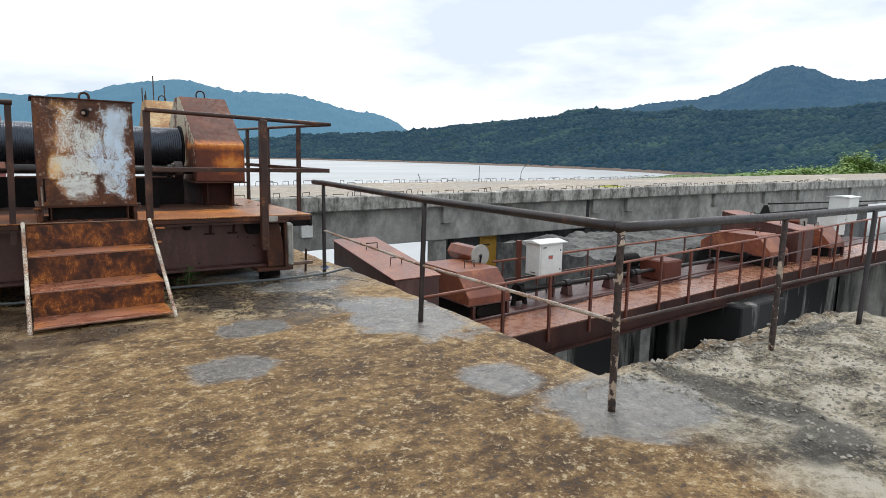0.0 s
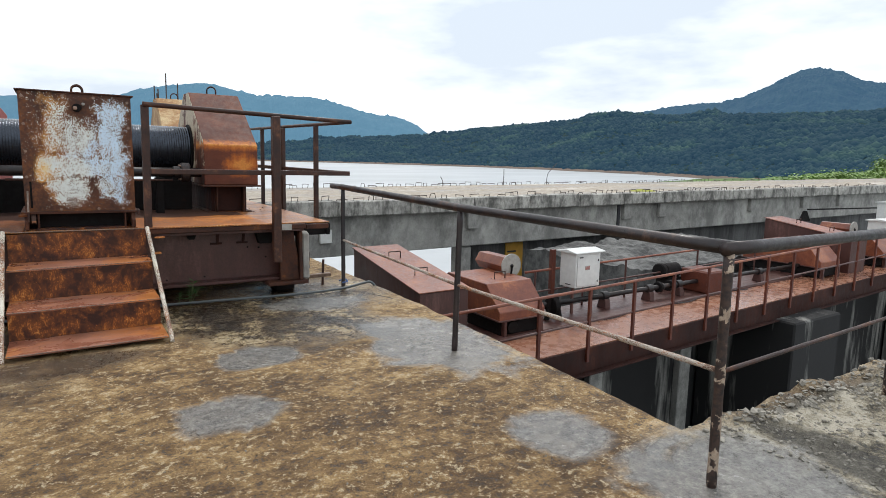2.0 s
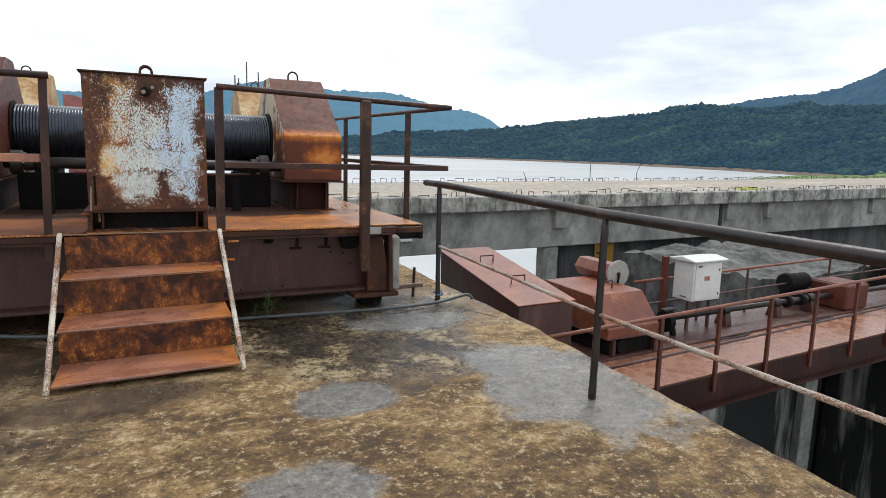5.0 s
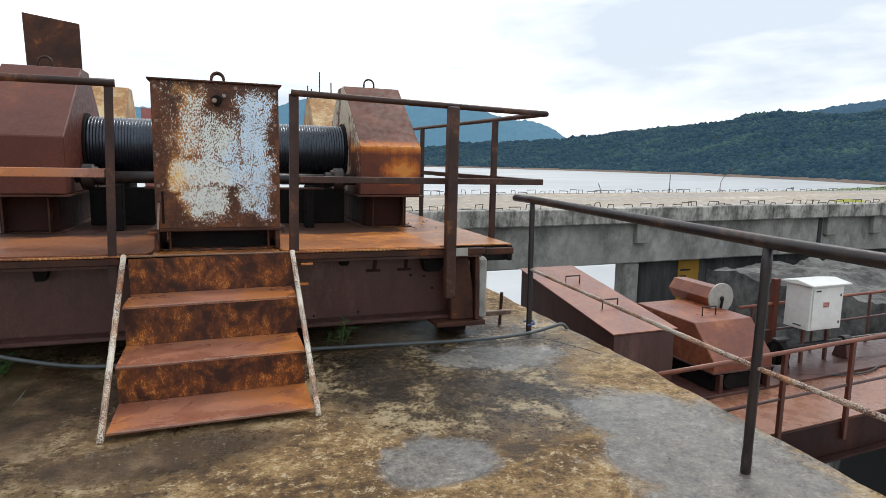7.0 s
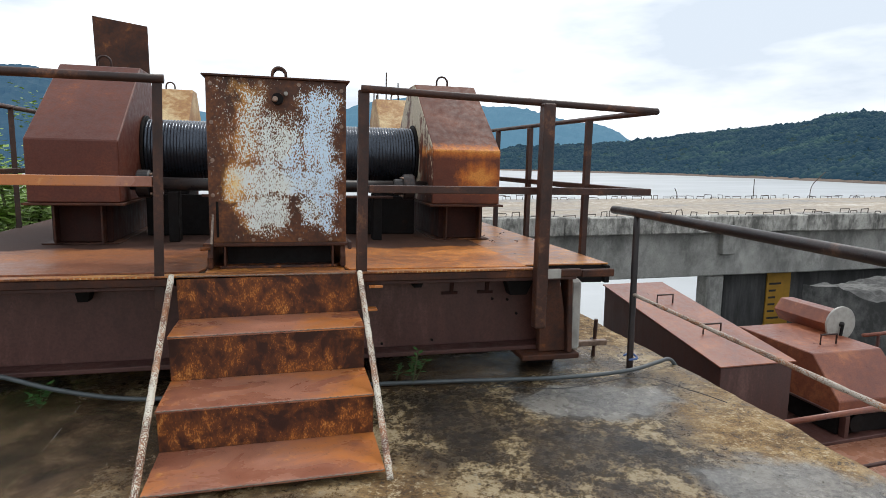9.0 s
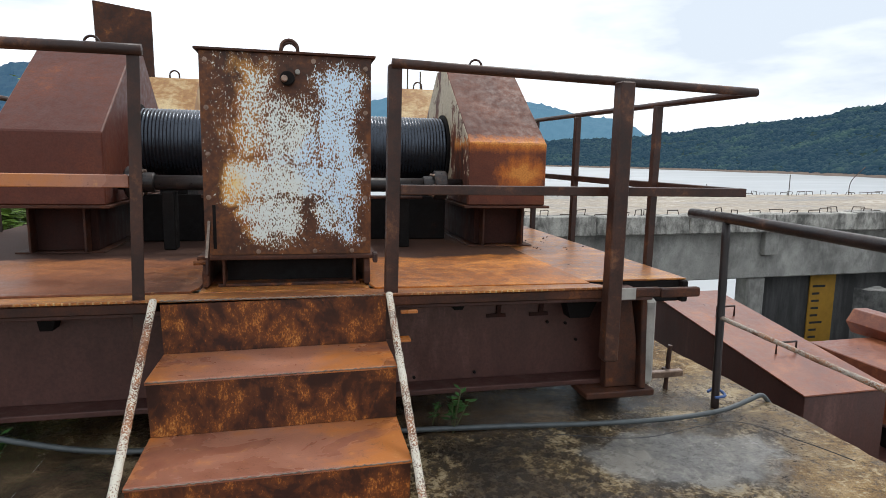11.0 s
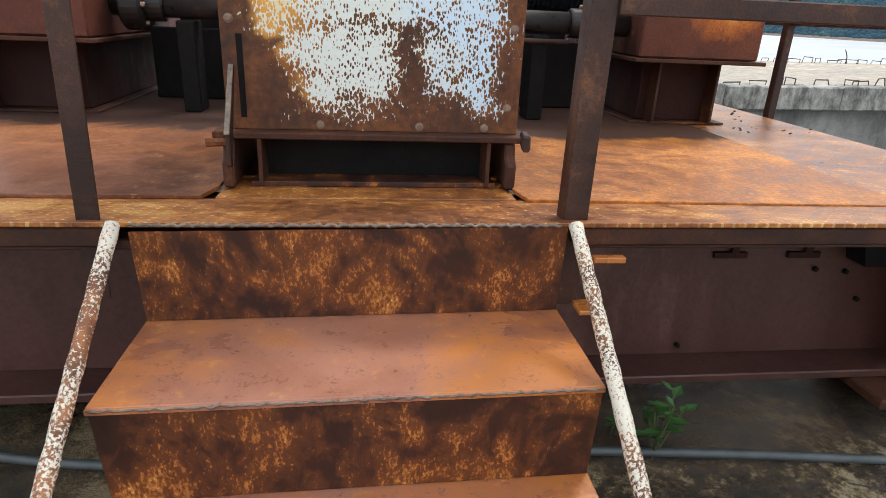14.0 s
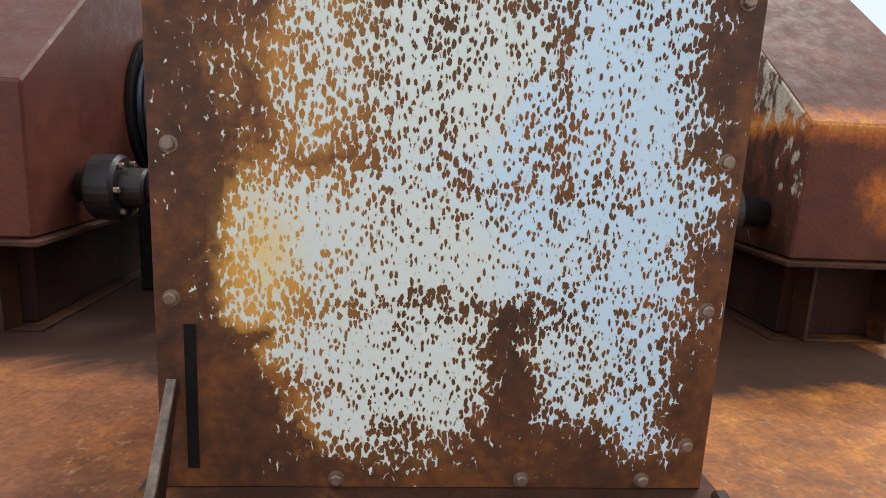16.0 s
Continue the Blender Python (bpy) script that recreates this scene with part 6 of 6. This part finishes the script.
def chips(name, n, xr, yr, size, ground, label, seed, material=M_STONE):
    """Loose broken chips, each a small squashed rock."""
    rnd = random.Random(seed)
    bm = bmesh.new()
    for _ in range(n):
        x, y = rnd.uniform(*xr), rnd.uniform(*yr)
        s = size * rnd.uniform(0.35, 1.0) ** 1.5
        m = Matrix.Translation((x, y, ground(x, y) + s * 0.15)) @ Euler((rnd.uniform(-0.4, 0.4), rnd.uniform(-0.4, 0.4), rnd.uniform(0, 6.28))).to_matrix().to_4x4() @ Matrix.Diagonal((1, rnd.uniform(0.5, 0.9), rnd.uniform(0.25, 0.55), 1))
        vs = bmesh.ops.create_icosphere(bm, subdivisions=1, radius=s, matrix=m)["verts"]
        for v in vs:
            v.co += Vector((rnd.uniform(-1, 1), rnd.uniform(-1, 1), rnd.uniform(-1, 1))) * s * 0.22
    return whole(name, bm, material, ((xr[0] + xr[1]) / 2, (yr[0] + yr[1]) / 2, 0), label, "rubble", kind="stuff")


chips("rubble_chips", 2600, (3.2, 6.1), (0.9, 2.58), 0.018, rubble_z, "loose grey concrete chips on the broken slab", 5)
chips("grit", 500, (0.0, 3.0), (1.6, 6.4), 0.008, slab_z, "fine pale grit scattered on the wet slab", 6)
chips("rust_flakes", 26, (-1.5, -0.5), (7.6, 8.25), 0.013, lambda x, y: PT, "curled rust flakes lying on the platform deck", 8, M_BROWN)
chips("rust_flakes_by_plinth", 26, (2.2, 2.7), (7.9, 8.6), 0.013, lambda x, y: PT, "curled rust flakes beside the hood plinth", 9, M_BROWN)
chips("rubble_edge", 260, (3.1, 6.2), (2.38, 2.60), 0.03, rubble_z, "broken concrete lumps along the pit edge", 7)

# ---------------------------------------------------------------- reinforcing loops on the bridge deck
def rebar_loop(x, y, w, h, seed):
    rnd = random.Random(seed)
    j = lambda s: rnd.uniform(-s, s)
    bm = tube([(x, y, DECK_T - 0.02), (x + j(0.03), y + j(0.05), DECK_T + h), (x + w + j(0.03), y + j(0.05), DECK_T + h * rnd.uniform(0.8, 1.1)), (x + w, y, DECK_T - 0.02)], 0.011, 5, caps=False)
    return whole("rebar_loop", bm, M_REBAR, (x, y, DECK_T), "rusty reinforcing loop cast in the bridge deck edge", "reinforcing bar", "deck edge loops")


rnd = random.Random(21)
for row, y0 in enumerate((DECK_F + 0.22, DECK_B - 0.3)):
    x = 3.6
    while x < 34:
        rebar_loop(x, y0 + rnd.uniform(-0.1, 0.1), rnd.uniform(0.14, 0.34), rnd.uniform(0.05, 0.15), int(x * 100) + row)
        x += rnd.uniform(0.18, 0.55)
for x, dx, h in ((15.6, 0.0, 0.65), (17.9, 0.55, 0.9), (12.7, -0.1, 0.35)):
    whole("bent_rebar", tube(spline([(x, DECK_B - 0.4, DECK_T - 0.02), (x + 0.1 * dx, DECK_B - 0.4, DECK_T + 0.5 * h), (x + dx, DECK_B - 0.4, DECK_T + h)], 6), 0.013, 6), M_REBAR, (x, DECK_B - 0.4, DECK_T), "bent reinforcing bar standing up from the deck edge", "reinforcing bar", "deck edge bars")
whole("moss_patch", sheet(17.3, 18.9, 14.8, 15.9, 0.1, lambda x, y: DECK_T - 0.05 + 0.11 * max(0.0, 1 - ((x - 18.1) / 0.8) ** 2 - ((y - 15.35) / 0.5) ** 2) + 0.03 * noise.noise(Vector((x * 6, y * 6, 0)))), plain("yellow_green_moss", (0.35, 0.36, 0.05), 0.9, 0, 0.2, 6), (18.1, 15.3, DECK_T), "yellow-green moss patch on the bridge deck", "moss", kind="stuff")

# ---------------------------------------------------------------- vegetation
def bank_z(x, y):
    return -1.4 + 0.5 * noise.fractal(Vector((x * 0.15, y * 0.15, 3)), 1.0, 2.0, 3)


whole("ground_left_bank", sheet(-45, -2.2, 9.2, 45, 1.2, bank_z), M_BANK, (-20, 25, -1.4), "overgrown green bank beside the platform", "bank", kind="structure", smooth=True)
whole("ground_right_bank", sheet(62, 130, -40, 26, 3.0, lambda x, y: -1.0 + 0.03 * (x - 62) + 0.5 * noise.fractal(Vector((x * 0.1, y * 0.1, 3)), 1.0, 2.0, 3)), M_BANK, (80, 20, 0), "overgrown green bank at the bridge end", "bank", kind="structure", smooth=True)

whole("ground_far_bank", sheet(44, 130, 21.2, 44, 2.0, lambda x, y: -1.3 + 0.02 * (x - 44) + 0.4 * noise.fractal(Vector((x * 0.1, y * 0.1, 9)), 1.0, 2.0, 3)), M_BANK, (80, 30, -1), "overgrown green bank behind the bridge end", "bank", kind="structure", smooth=True)


def bush(x, y, z, w, h, n, size, seed):
    """A loose shrub: stems that fork, and many leaves in uneven clumps."""
    rnd = random.Random(seed)
    th = thing("bush", (x, y, z), "bright green leafy bush with gaps in its crown", "bush", "bushes")
    leaves = bmesh.new()
    tips = []
    for k in range(9):
        a, lean = rnd.uniform(0, 6.28), rnd.uniform(0.1, 0.9)
        tip = Vector((x + w * lean * math.cos(a), y + w * lean * math.sin(a), z + h * rnd.uniform(0.5, 1.0) * (1.1 - 0.4 * lean)))
        part("stem", tube(line((x, y, z - 0.05), tip, 4), 0.02, 5), M_STEM, th)
        for j in range(4):
            tips.append(((Vector((x, y, z)).lerp(tip, rnd.uniform(0.45, 1.05))), rnd.uniform(0.16, 0.34) * w))
    for k in range(n):
        c, r = tips[k % len(tips)]
        d = Vector((rnd.gauss(0, 1), rnd.gauss(0, 1), rnd.gauss(0, 0.8)))
        p = c + d * r * 0.55
        b = rnd.uniform(0, 6.28)
        leaf(leaves, p, Vector((math.cos(b), math.sin(b), rnd.uniform(-0.5, 0.4))).normalized(), Vector((rnd.uniform(-0.3, 0.3), rnd.uniform(-0.3, 0.3), 1)).normalized(), size * rnd.uniform(0.6, 1.2))
    tagged(part("leaves", leaves, M_BUSH, th), kind="stuff")


rnd = random.Random(33)
for k, (x, y, w, h) in enumerate(((-2.75, 10.7, 0.75, 2.0), (-2.9, 12.3, 0.8, 2.5), (-3.0, 11.4, 0.9, 2.3), (-3.5, 13.0, 1.2, 2.8), (-4.2, 14.6, 1.3, 3.0), (-3.4, 14.9, 1.1, 2.7), (-5.0, 13.6, 1.3, 3.0), (-5.4, 16.2, 1.5, 3.4), (-3.9, 11.9, 1.0, 2.4), (-6.4, 14.8, 1.4, 3.2), (-4.4, 17.6, 1.5, 3.6), (-7.2, 17.0, 1.6, 3.6), (-4.6, 12.4, 1.2, 2.6))):
    bush(x, y, bank_z(x, y), w, h, 4200, 0.15, 100 + k)
for k in range(20):
    x = 55 + 1.7 * k + rnd.uniform(-1.0, 1.0)
    bush(x, rnd.uniform(23.5, 31), -1.2, rnd.uniform(1.8, 3.0), 0.7 + 0.05 * (x - 55) + rnd.uniform(0.1, 0.7), 1700, 0.34, 200 + k)
for k, (x, y, h) in enumerate(((71, 27, 2.5), (75, 29, 2.9), (79, 27, 2.6))):
    bush(x, y, -1.0, 2.6, h, 3000, 0.38, 300 + k)
